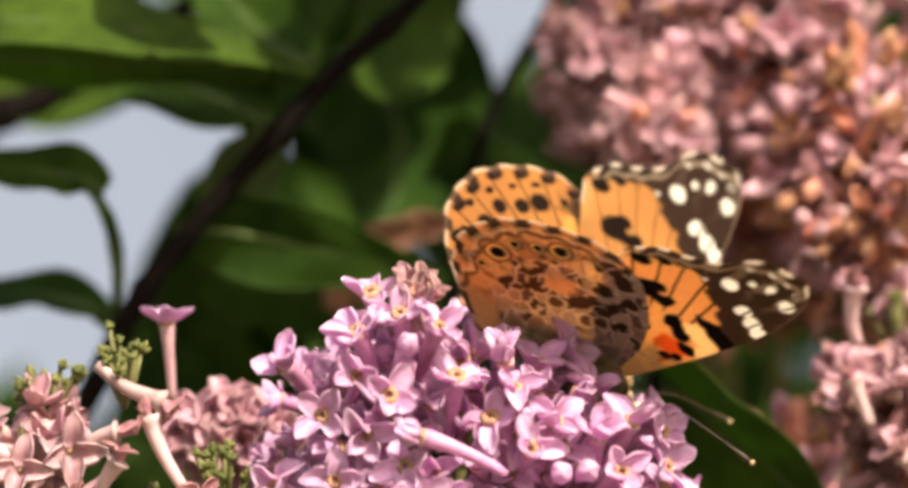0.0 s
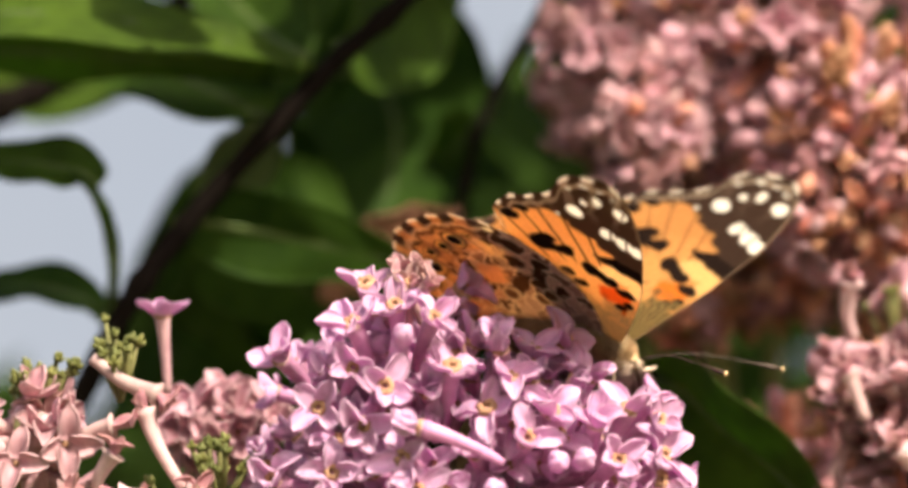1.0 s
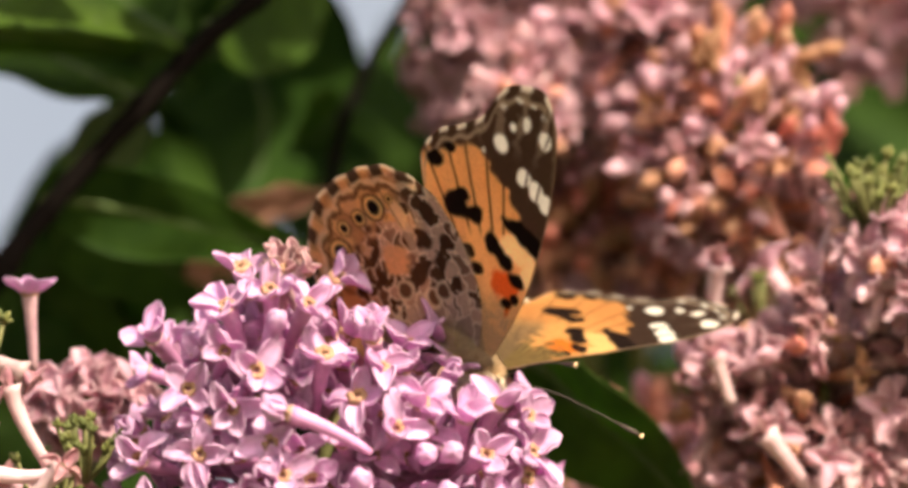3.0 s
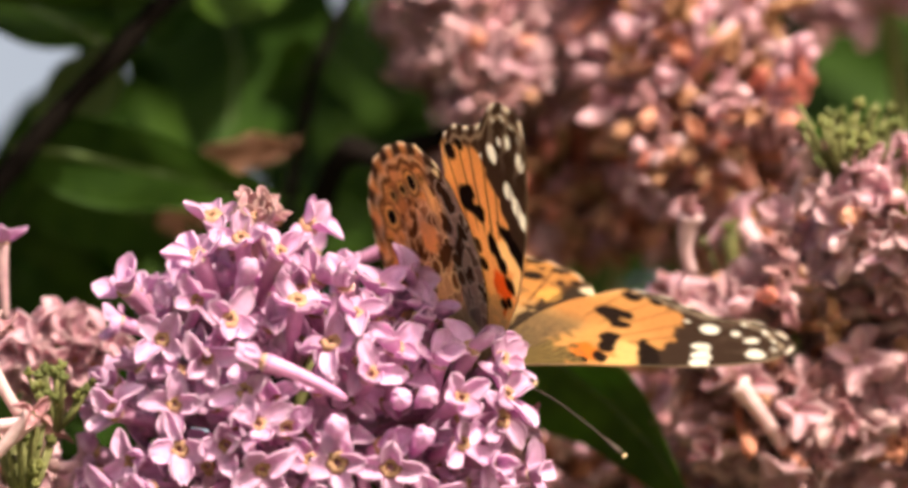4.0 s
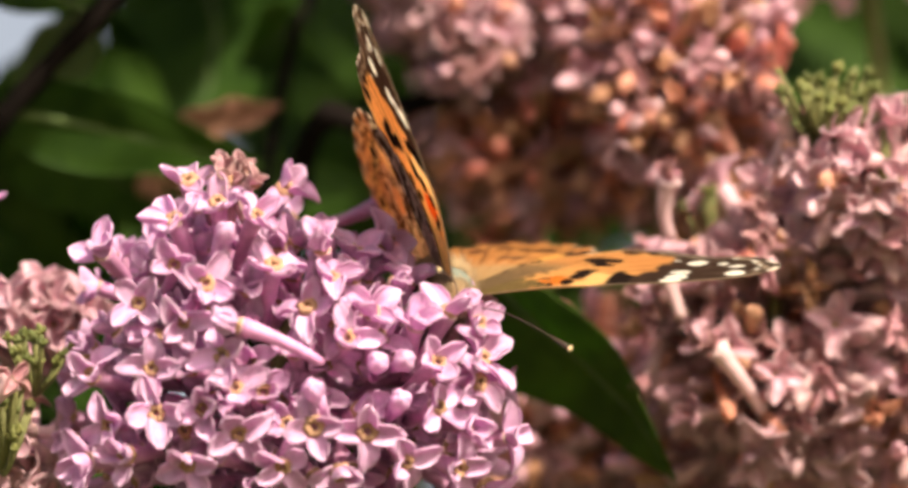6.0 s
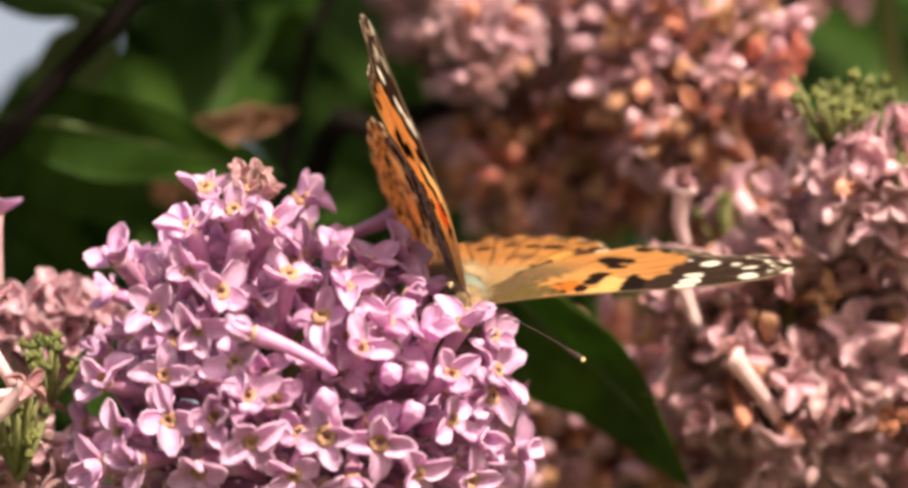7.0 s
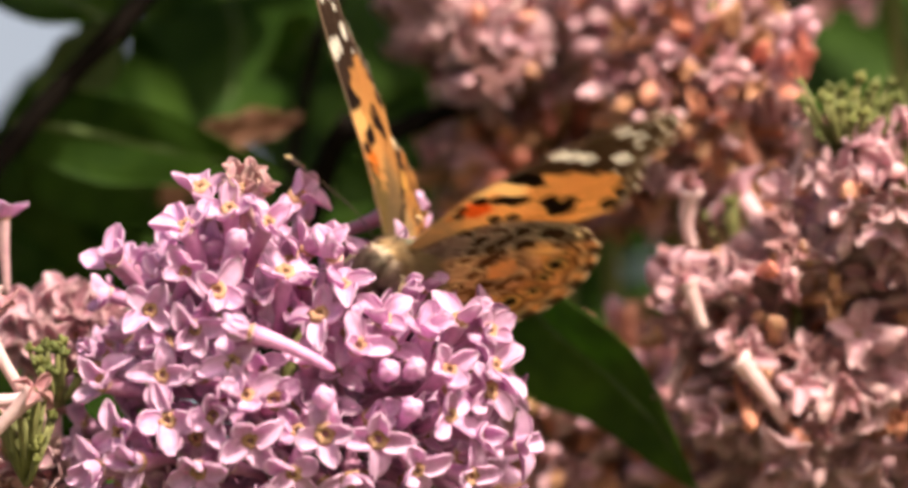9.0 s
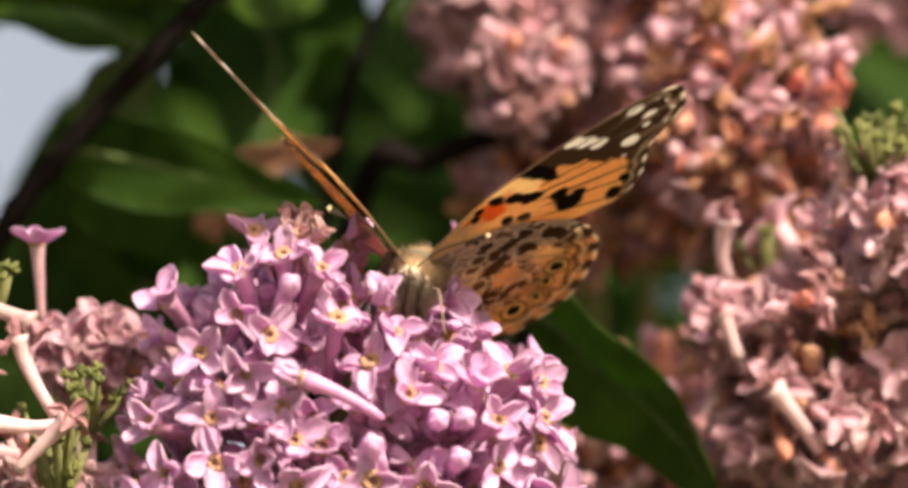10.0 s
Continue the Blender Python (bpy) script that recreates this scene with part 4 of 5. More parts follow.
def greenery():
    branch("lilac_branch", ((-700, 2300, 190), (-400, 1850, 140), (0, 1760, 130), (700, 1740, 130), (1400, 1740, 130), (2000, 1700, 130)), 3.0, 1.2, "low dark lilac branch that bears the flower stalks")
    big = branch("lilac_branch", ((-480, 2600, 200), (-130, 1300, 90), (184, 613, 60), (323, 403, 60), (481, 228, 60), (579, 123, 60), (733, -17, 62), (912, -257, 70)), 1.45, 1.05, "dark bare lilac branch with leaves", "branches")
    leaf_on(big, (-260, 40, 70), (150, 40, 50), (560, 130, 60), 13, -58, fold=0.1)
    leaf_on(big, (-240, 90, 76), (160, 95, 66), (540, 140, 68), 11, 50, fold=-0.1)
    leaf_on(big, (540, 110, 64), (430, 30, 75), (330, -120, 80), 11, 10)
    leaf_on(big, (560, 130, 104), (690, 200, 100), (640, 480, 88), 25, 5)
    leaf_on(big, (590, 90, 66), (700, 10, 90), (790, -140, 90), 17, 25)
    leaf_on(big, (470, 215, 64), (300, 140, 75), (120, 100, 80), 13, 40)
    leaf_on(big, (450, 215, 68), (410, 300, 84), (340, 400, 92), 8.5, -20, BACKLIT_LEAF, label="pale green leaf, its backlight put into the colour")
    leaf_on(big, (300, 385, 62), (510, 420, 64), (780, 485, 70), 10, 17, fold=0.2)
    leaf_on(big, (310, 400, 70), (480, 470, 78), (640, 600, 85), 14, 20)
    leaf_on(big, (330, 420, 70), (430, 520, 85), (460, 700, 95), 16, 10)
    leaf_on(big, (200, 540, 62), (190, 380, 55), (120, 300, 55), 1.6, 0)
    leaf_on(big, (175, 330, 55), (80, 290, 58), (-120, 290, 62), 8, 45)
    leaf_on(big, (190, 560, 62), (60, 500, 70), (-140, 540, 75), 7, 50)
    leaf_on(big, (460, 640, 85), (560, 560, 100), (700, 470, 110), 22, 0)
    leaf_on(big, (610, 425, 72), (690, 400, 75), (800, 375, 80), 6.0, 40, DRY_LEAF, label="brown dried leaf")
    leaf_on(big, (560, 520, 80), (600, 510, 80), (640, 520, 82), 4.0, 30, DRY_LEAF, label="brown dried leaf")
    back = branch("lilac_branch", ((-700, 2600, 220), (-420, 700, 120), (-60, 250, 100), (80, 160, 100), (200, 90, 100), (330, 10, 100), (480, -120, 100)), 2.2, 1.5, "dark bare lilac branch")
    leaf_on(back, (300, 30, 110), (120, 160, 110), (-60, 130, 115), 10, 30)
    leaf_on(back, (400, 330, 122), (310, 460, 122), (210, 660, 118), 13, -30)
    leaf_on(back, (420, 260, 116), (400, 420, 118), (330, 620, 116), 16, -8)
    leaf_on(back, (200, 560, 128), (300, 610, 124), (430, 690, 124), 15, 0)
    leaf_on(back, (470, 480, 126), (380, 560, 128), (240, 700, 128), 14, 10)
    leaf_on(back, (520, 60, 100), (480, 150, 98), (420, 270, 98), 9, 15)
    twig = branch("lilac_twig", ((300, 2600, 220), (700, 900, 100), (810, 330, 85), (850, 200, 85), (890, 120, 85), (960, 0, 85), (1010, -120, 85)), 0.9, 0.5, "thin dark lilac twig")
    leaf_on(twig, (840, 230, 88), (800, 260, 92), (740, 330, 98), 7, 20)
    branch("lilac_twig", ((600, 2600, 240), (700, 1300, 150), (840, 480, 80), (960, 405, 72), (1090, 350, 70), (1218, 285, 70), (1330, 200, 74)), 1.7, 0.9, "thin dark lilac twig among the flowers")
    low = branch("lilac_twig", ((1500, 2600, 220), (1100, 1500, 80), (1110, 900, 50), (1130, 650, 43)), 1.6, 0.6, "lilac twig with a dark green leaf")
    leaf_on(low, (1115, 650, 46), (1300, 775, 42), (1490, 1020, 36), 17.5, 52, wave=0.14)
    leaf_on(low, (1640, 500, 122), (1740, 420, 120), (1840, 320, 120), 15, 0)
    leaf_on(low, (1600, 880, 60), (1680, 920, 58), (1780, 1010, 58), 6, 20)


greenery()


def foliage(name, count, seed, box, label, clear, lean=0.0):
    """A mass of lilac leaves too many to count: box of (u, v, depth) ranges; clear(u, v) keeps openings free."""
    rnd = random.Random(seed)
    pieces = []
    while len(pieces) < count:
        u, v, d = (rnd.uniform(*r) for r in box)
        if clear(u, v):
            continue
        p = spot(u, v, d + lean * (v + 190))
        long, wide = rnd.uniform(17, 29), rnd.uniform(10, 16)
        m = aim(p, (rnd.uniform(-0.7, 0.7), -0.8, rnd.uniform(0.1, 1.2)), rnd.uniform(0, 6.28))
        bend = rnd.uniform(-4, 2)

        def where(a, b):
            s = b * 2 - 1
            w = wide * 0.5 * (math.sin(math.pi * min(1.0, a ** 0.72)) ** 0.85 if 0 < a < 1 else 0.0)
            return m @ Vector((s * w, long * (a - 0.5), abs(s) * w * 0.25 + bend * a * a + 0.5 * math.sin(9 * a) * s))
        vv, f, r = sheet(8, 4, where, 0.3)
        pieces.append(([mm(*q) for q in vv], f))
    me = mesh_of(name, *merged(pieces), LEAF)
    tagged(new(name, me), label, "foliage", kind="stuff")


def in_opening(u, v):
    """The gaps through which the sky shows."""
    return (40 < v < 720 and u < min(440, 160 + (610 - v) * 0.78) + 130) or (720 < u < 1000 and -140 < v < 160) or (1060 < u < 1200 and 20 < v < 120) or (895 < u < 1055 and 430 < v < 555)


# Bounds of the unseen shading leaves, slanted along the sun's direction.
def off_crown(u, v):
    return not 290 < u + (v + 190) * 0.445 < 1000


def off_back(u, v):
    return not 980 < u + (v + 190) * 0.445 < 1500


def off_side(u, v):
    return not 1390 < u + (v + 190) * 0.445 < 1750


foliage("foliage_behind", 520, 11, ((-700, 2100), (-400, 1500), (150, 330)), "dark green lilac leaves in the shade", in_opening)
# Leaf masses above the view, added only to keep sun off parts below.
foliage("foliage_above", 70, 12, ((300, 1900), (-1300, -190), (15, 250)), "unseen leaves added above the view to shade the bush", off_crown, 0.0345)
foliage("foliage_above", 24, 14, ((700, 2300), (-1300, -190), (130, 300)), "unseen leaves added above the view to shade the back of the bush", off_back, 0.0345)
foliage("foliage_beside", 22, 13, ((1300, 2400), (-1300, -190), (60, 140)), "unseen leaves added above the view to shade the bush", off_side, 0.0345)


# ---- flower clusters behind ----
def whole_floret(name, petals, tube_len, mats, seed, shut):
    """A floret of a cluster behind: tube, petals and throat in one piece."""
    rnd = random.Random(seed)
    verts, faces, slots, rim = [], [], [], []
    parts = []
    line = [(0, 0, -tube_len * 0.001), (0, 0, -tube_len * 0.0006), (0, 0, -tube_len * 0.0003), (0, 0, 0)]
    v, f = pipe(line, [0.0004, 0.0006, 0.0008, 0.0010], 8)
    parts.append((v, f, 1, [0.0] * len(v)))
    for k in range(4):
        me = rnd.choice(petals)
        m = Matrix.Rotation(math.pi / 2 * k + rnd.uniform(-0.2, 0.2), 4, "Z") @ Matrix.Rotation(-radians(shut + rnd.uniform(-15, 15)), 4, "Y")
        v = [m @ p.co for p in me.vertices]
        parts.append((v, [tuple(p.vertices) for p in me.polygons], 0, [d.value for d in me.attributes["rim"].data]))
    v, f = blob(0.4, 0.4, 0.35, 8, 5)
    parts.append(([Vector(p) * 0.001 for p in v], f, 2, [0.0] * len(v)))
    for v, f, s, r in parts:
        n = len(verts)
        verts += v
        faces += [tuple(i + n for i in q) for q in f]
        slots += [s] * len(f)
        rim += r
    return with_rim(mesh_of(name, verts, faces, mats, slots=slots), rim)


OPEN = [whole_floret("floret", ROUGH_PETALS, 9, [DUSTY, PALE_TUBE, ANTHER], 40 + k, 5) for k in range(3)]
SHABBY = [whole_floret("floret", OLD_PETALS, 9, [FADED, PALE_TUBE, WILTED], 50 + k, 15) for k in range(3)]
BROWN = [whole_floret("floret", OLD_PETALS, 8, [WILTED, WILTED, WILTED], 60 + k, 50) for k in range(3)]


def bead_mesh(name, mat, seed):
    """A withered floret rolled up into a bead on its tube."""
    rnd = random.Random(seed)
    v, f = blob(1.1, 1.0, 1.7, 12, 8)
    w = []
    for x, y, z in v:
        a = math.atan2(y, x)
        g = 1 - 0.22 * abs(math.cos(2 * a + 0.5 * z)) ** 6 * max(0, (z + 1.2) / 2.6) + 0.10 * math.sin(3 * a + seed)
        w.append((x * g * 0.001, y * g * 0.001, (z + 0.9 + 0.2 * math.sin(2 * a + seed)) * 0.001))
    line = [(0, 0, -0.008), (0.0004, 0, -0.005), (0.0002, 0, -0.002), (0, 0, 0.0004)]
    me = mesh_of(name, *merged([(w, f), pipe(line, [0.0004, 0.0006, 0.0007, 0.0009], 8)]), mat)
    return with_rim(me, [0.1] * len(me.vertices))


PINK_BEADS = [bead_mesh("floret", m, 70 + k) for k, m in enumerate((PALE_TUBE, DUSTY, PEACH, DUSTY))]
TAN_BEADS = [bead_mesh("floret", m, 80 + k) for k, m in enumerate((WILTED, PEACH, WILTED))]


def cluster(centre, reach, depth, count, mix, seed, label, foot, size=1.0):
    """A flower cluster: an egg of florets, (u, v) its middle, reach in mm across and up, on a stalk from foot."""
    rnd = random.Random(seed)
    c = spot(*centre, depth)
    ob = thing("flower_cluster", Matrix.Translation(mm(*c)) @ BUSH.to_3x3().to_4x4(), label, "flower", "lilac flower clusters")
    for k in range(count):
        a, h = rnd.uniform(0, 2 * math.pi), rnd.uniform(-1, 1)
        n = Vector((math.cos(a) * math.sqrt(1 - h * h), math.sin(a) * math.sqrt(1 - h * h), h))
        s = rnd.uniform(0.55, 1.0) * (1 + 0.18 * math.sin(3 * a + seed) * math.cos(4 * h))
        p = Vector((n.x * reach[0] * s, n.y * min(reach) * 0.8 * s, n.z * reach[1] * s))
        d = (n + Vector((rnd.uniform(-0.6, 0.6), -0.3, rnd.uniform(-0.5, 0.6)))).normalized()
        pool = rnd.choices((OPEN, SHABBY, BROWN, PINK_BEADS, TAN_BEADS), (mix[0], mix[1] * 0.5, mix[2] * 0.3, mix[1] * 0.7 + 0.1, mix[2] * 0.9))[0]
        link_part("floret", rnd.choice(pool), ob, aim(p * 0.001, d, rnd.uniform(0, 6)) @ Matrix.Scale(size * rnd.uniform(0.85, 1.1), 4))
    f = (spot(*foot) - c) * 0.001
    g = (spot(foot[0], 1735, 130) - c) * 0.001
    line = smooth_line([g, g.lerp(f, 0.6) + Vector((0.002, 0.004, 0)), f, f * 0.5 + Vector((0, 0.004, 0)), Vector((0, 0, 0)), Vector((0, 0, reach[1] * 0.0006))], 5)
    v, fc = pipe(line, [0.0014 - 0.0008 * k / (len(line) - 1) for k in range(len(line))], 8)
    link_part("stalk", mesh_of("stalk", v, fc, STALK), ob)
    return ob


def long_tubes(ob, rows, mat, seed, r=1.0):
    """Slender flower tubes from (u, v, d) to (u, v, d), flared and split at the mouth."""
    rnd = random.Random(seed)
    inv = ob.matrix_basis.inverted()
    for a, b in rows:
        p, q = inv @ mm(*spot(*a)), inv @ mm(*spot(*b))
        mid = (p + q) * 0.5 + Vector((rnd.uniform(-1, 1), 0, rnd.uniform(-1, 1))) * 0.0006
        line = smooth_line([p, mid, q], 5)
        n = len(line)
        rad = [0.001 * r * (0.5 + 0.35 * (k / (n - 1)) ** 2) for k in range(n)]
        rad[-1] *= 1.35
        v, f = pipe(line, rad, 12)
        tube = link_part("floret", mesh_of("floret", v, f, mat), ob)
        m = aim(q, q - p, rnd.uniform(0, 6))
        for k in range(4):
            link_part("petal", rnd.choice(OLD_PETALS), tube, m @ Matrix.Rotation(math.pi / 2 * k, 4, "Z") @ Matrix.Rotation(-radians(rnd.uniform(-10, 50)), 4, "Y") @ Matrix.Scale(0.75, 4))


def spike_mesh():
    pieces = []
    rnd = random.Random(5)
    v, f = blob(0.55, 0.55, 1.5, 9, 7, lambda q: 1.15 - 0.7 * q)
    pieces.append(([(x * 0.001, y * 0.001, (z + 1.4) * 0.001) for x, y, z in v], f))
    for k in range(3):
        a = k * 2.1
        pieces.append(pipe([(0, 0, 0), (0.0005 * math.cos(a), 0.0005 * math.sin(a), 0.0009), (0.0007 * math.cos(a), 0.0007 * math.sin(a), 0.0018)], [0.0004, 0.0003, 0.0001], 6))
    return mesh_of("green_bud", *merged(pieces), BUD_GREEN)


SPIKE = spike_mesh()


def green_buds(ob, centre, reach, count, seed):
    """Unopened green buds in a loose tuft."""
    rnd = random.Random(seed)
    inv = ob.matrix_basis.inverted()
    c = spot(*centre)
    root = inv @ mm(*(c - Vector((0, -1.5, reach[1] * 1.2 + 2.0))))
    stems = []
    for k in range(count):
        o = Vector((rnd.gauss(0, reach[0] * 0.5), rnd.gauss(0, 2), rnd.gauss(0, reach[1] * 0.5)))
        d = Vector((o.x * 0.12 + rnd.uniform(-0.5, 0.5), rnd.uniform(-0.6, 0.2), 1.0))
        at = inv @ mm(*(c + o))
        link_part("green_bud", SPIKE, ob, aim(at, d, rnd.uniform(0, 6)) @ Matrix.Diagonal((1.25, 1.25, 0.62, 1)) @ Matrix.Scale(rnd.uniform(0.5, 0.8), 4))
        stems.append(pipe([root, root.lerp(at, 0.55) + Vector((0, 0.0005, -0.0006)), at], [0.00045, 0.00034, 0.00026], 6))
    link_part("bud_stalk", mesh_of("bud_stalk", *merged(stems), STALK), ob)


def clusters():
    cluster((1095, 110), (10, 14), 75, 150, (0.5, 0.42, 0.08), 1, "pink lilac cluster, partly faded", (1010, 700, 110))
    cluster((1130, 230), (6, 8), 62, 50, (0.8, 0.2, 0.0), 10, "small pale pink lilac cluster", (1130, 700, 110))
    cluster((1330, 60), (13, 17), 70, 220, (0.35, 0.55, 0.1), 2, "dusky pink lilac cluster, fading", (1350, 900, 110))
    cluster((1505, 285), (12, 14), 55, 220, (0.05, 0.55, 0.4), 11, "fading lilac cluster with browned florets", (1400, 900, 100))
    cluster((1200, 330), (12, 9), 118, 120, (0.1, 0.6, 0.3), 15, "shaded dull lilac cluster deep in the bush", (1280, 900, 140))
    cluster((1245, 450), (14, 10), 78, 270, (0.0, 0.4, 0.6), 3, "withered pink-brown lilac cluster", (1280, 900, 120))
    cluster((1505, 455), (13, 9), 80, 130, (0.05, 0.45, 0.5), 12, "withered brown lilac cluster", (1400, 900, 120))
    right = cluster((1660, 760), (16, 17), 40, 290, (0.35, 0.5, 0.15), 4, "pink lilac cluster past its prime", (1640, 1500, 60))
    cluster((1390, 900), (13, 13), 65, 180, (0.25, 0.55, 0.2), 5, "shaded pink lilac cluster", (1380, 1500, 80))
    cluster((1235, 960), (9, 11), 60, 90, (0.15, 0.5, 0.35), 16, "pink-brown lilac cluster low in the bush", (1240, 1500, 80))
    cluster((1600, 1000), (14, 10), 55, 90, (0.3, 0.5, 0.2), 13, "faded pink lilac cluster", (1600, 1500, 80))
    cluster((1810, 40), (14, 9), 85, 80, (0.7, 0.25, 0.05), 6, "soft pink lilac cluster among leaves", (1900, 800, 110))
    fresh = cluster((1850, 500), (11, 9), 30, 70, (0.9, 0.1, 0.0), 7, "fresh pink lilac cluster with green buds", (1900, 1200, 60))
    cluster((1860, 900), (9, 20), 40, 90, (0.6, 0.3, 0.1), 14, "dull pink lilac cluster, partly wilted", (1900, 1500, 60))
    cluster((390, 755), (5.5, 4.5), 26, 28, (0.8, 0.2, 0.0), 8, "small faded lilac cluster in the shade", (330, 1300, 50))
    left = cluster((40, 800), (8, 7), 6, 34, (0.9, 0.1, 0.0), 9, "pale pink lilac cluster with green buds", (60, 1500, 40))
    cluster((300, 965), (9, 6), 14, 46, (0.75, 0.25, 0.0), 17, "pale pink lilac cluster beside green buds", (300, 1500, 40))
    long_tubes(right, (((1480, 600, 35), (1476, 500, 33)), ((1680, 205, 52), (1590, 205, 50)), ((1500, 740, 30), (1470, 660, 30)), ((1640, 900, 30), (1560, 790, 28)), ((1690, 480, 34), (1670, 380, 32)), ((1640, 500, 36), (1700, 400, 34))), SUNLIT_TUBE, 31, 1.35)
    green_buds(fresh, (1750, 365, 30), (5, 3), 75, 41)
    green_buds(fresh, (1560, 560, 45), (3, 3), 14, 44)
    long_tubes(left, (((166, 625, 6), (280, 690, 4)), ((320, 850, 3), (255, 715, 4)), ((337, 861, 2), (207, 862, 2)), ((255, 945, 0), (345, 852, -1)), ((130, 770, 6), (200, 742, 5)), ((170, 850, 2), (200, 790, 1)), ((90, 900, 2), (120, 850, 1))), SUNLIT_TUBE, 32, 1.25)
    stem, mouth = left.matrix_basis.inverted() @ mm(*spot(293, 650, 18)), left.matrix_basis.inverted() @ mm(*spot(287, 556, 18))
    floret(left, aim(mouth, mouth - stem + Vector((0, -0.0006, 0)), 0.6), random.Random(2), PETALS[0:3:2], PALE_TUBES, 0.82, 14)
    green_buds(left, (70, 665, 8), (3.5, 2.0), 26, 42)
    green_buds(left, (212, 612, 8), (1.6, 2.6), 20, 43)
    green_buds(left, (385, 800, 6), (3.0, 2.2), 20, 45)
    green_buds(left, (330, 900, 4), (3.0, 4.0), 26, 46)


clusters()


# ---- what moves ----
def sway(x, z, lean):
    """The flower head swings about the foot of its stalk."""
    return Matrix.Translation(mm(x, 8, z)) @ BUSH.to_3x3().to_4x4() @ pose(0, 0, 0, 0, lean, 0)


def perch(x, y, z, rx, ry, rz):
    return Matrix.Translation(mm(x, y, z)) @ BUSH.to_3x3().to_4x4() @ pose(0, 0, 0, rx, ry, rz)


def fore_pose(side, lift, sweep, twist=0.0):
    """A forewing on the body: lift above the body's plane, sweep forward and twist about its length, in degrees."""
    return pose(0.00212, side * 0.00127, 0.00085, side * lift) @ pose(0, 0, 0, 0, twist, 0) @ pose(0, 0, 0, 0, 0, -side * sweep)


def hind_pose(side, lift, sweep, twist=0.0, drop=0.0):
    return pose(-0.00159, side * 0.00127, 0.0005 - drop, side * lift) @ pose(0, 0, 0, 0, twist, 0) @ pose(0, 0, 0, 0, 0, -side * sweep)


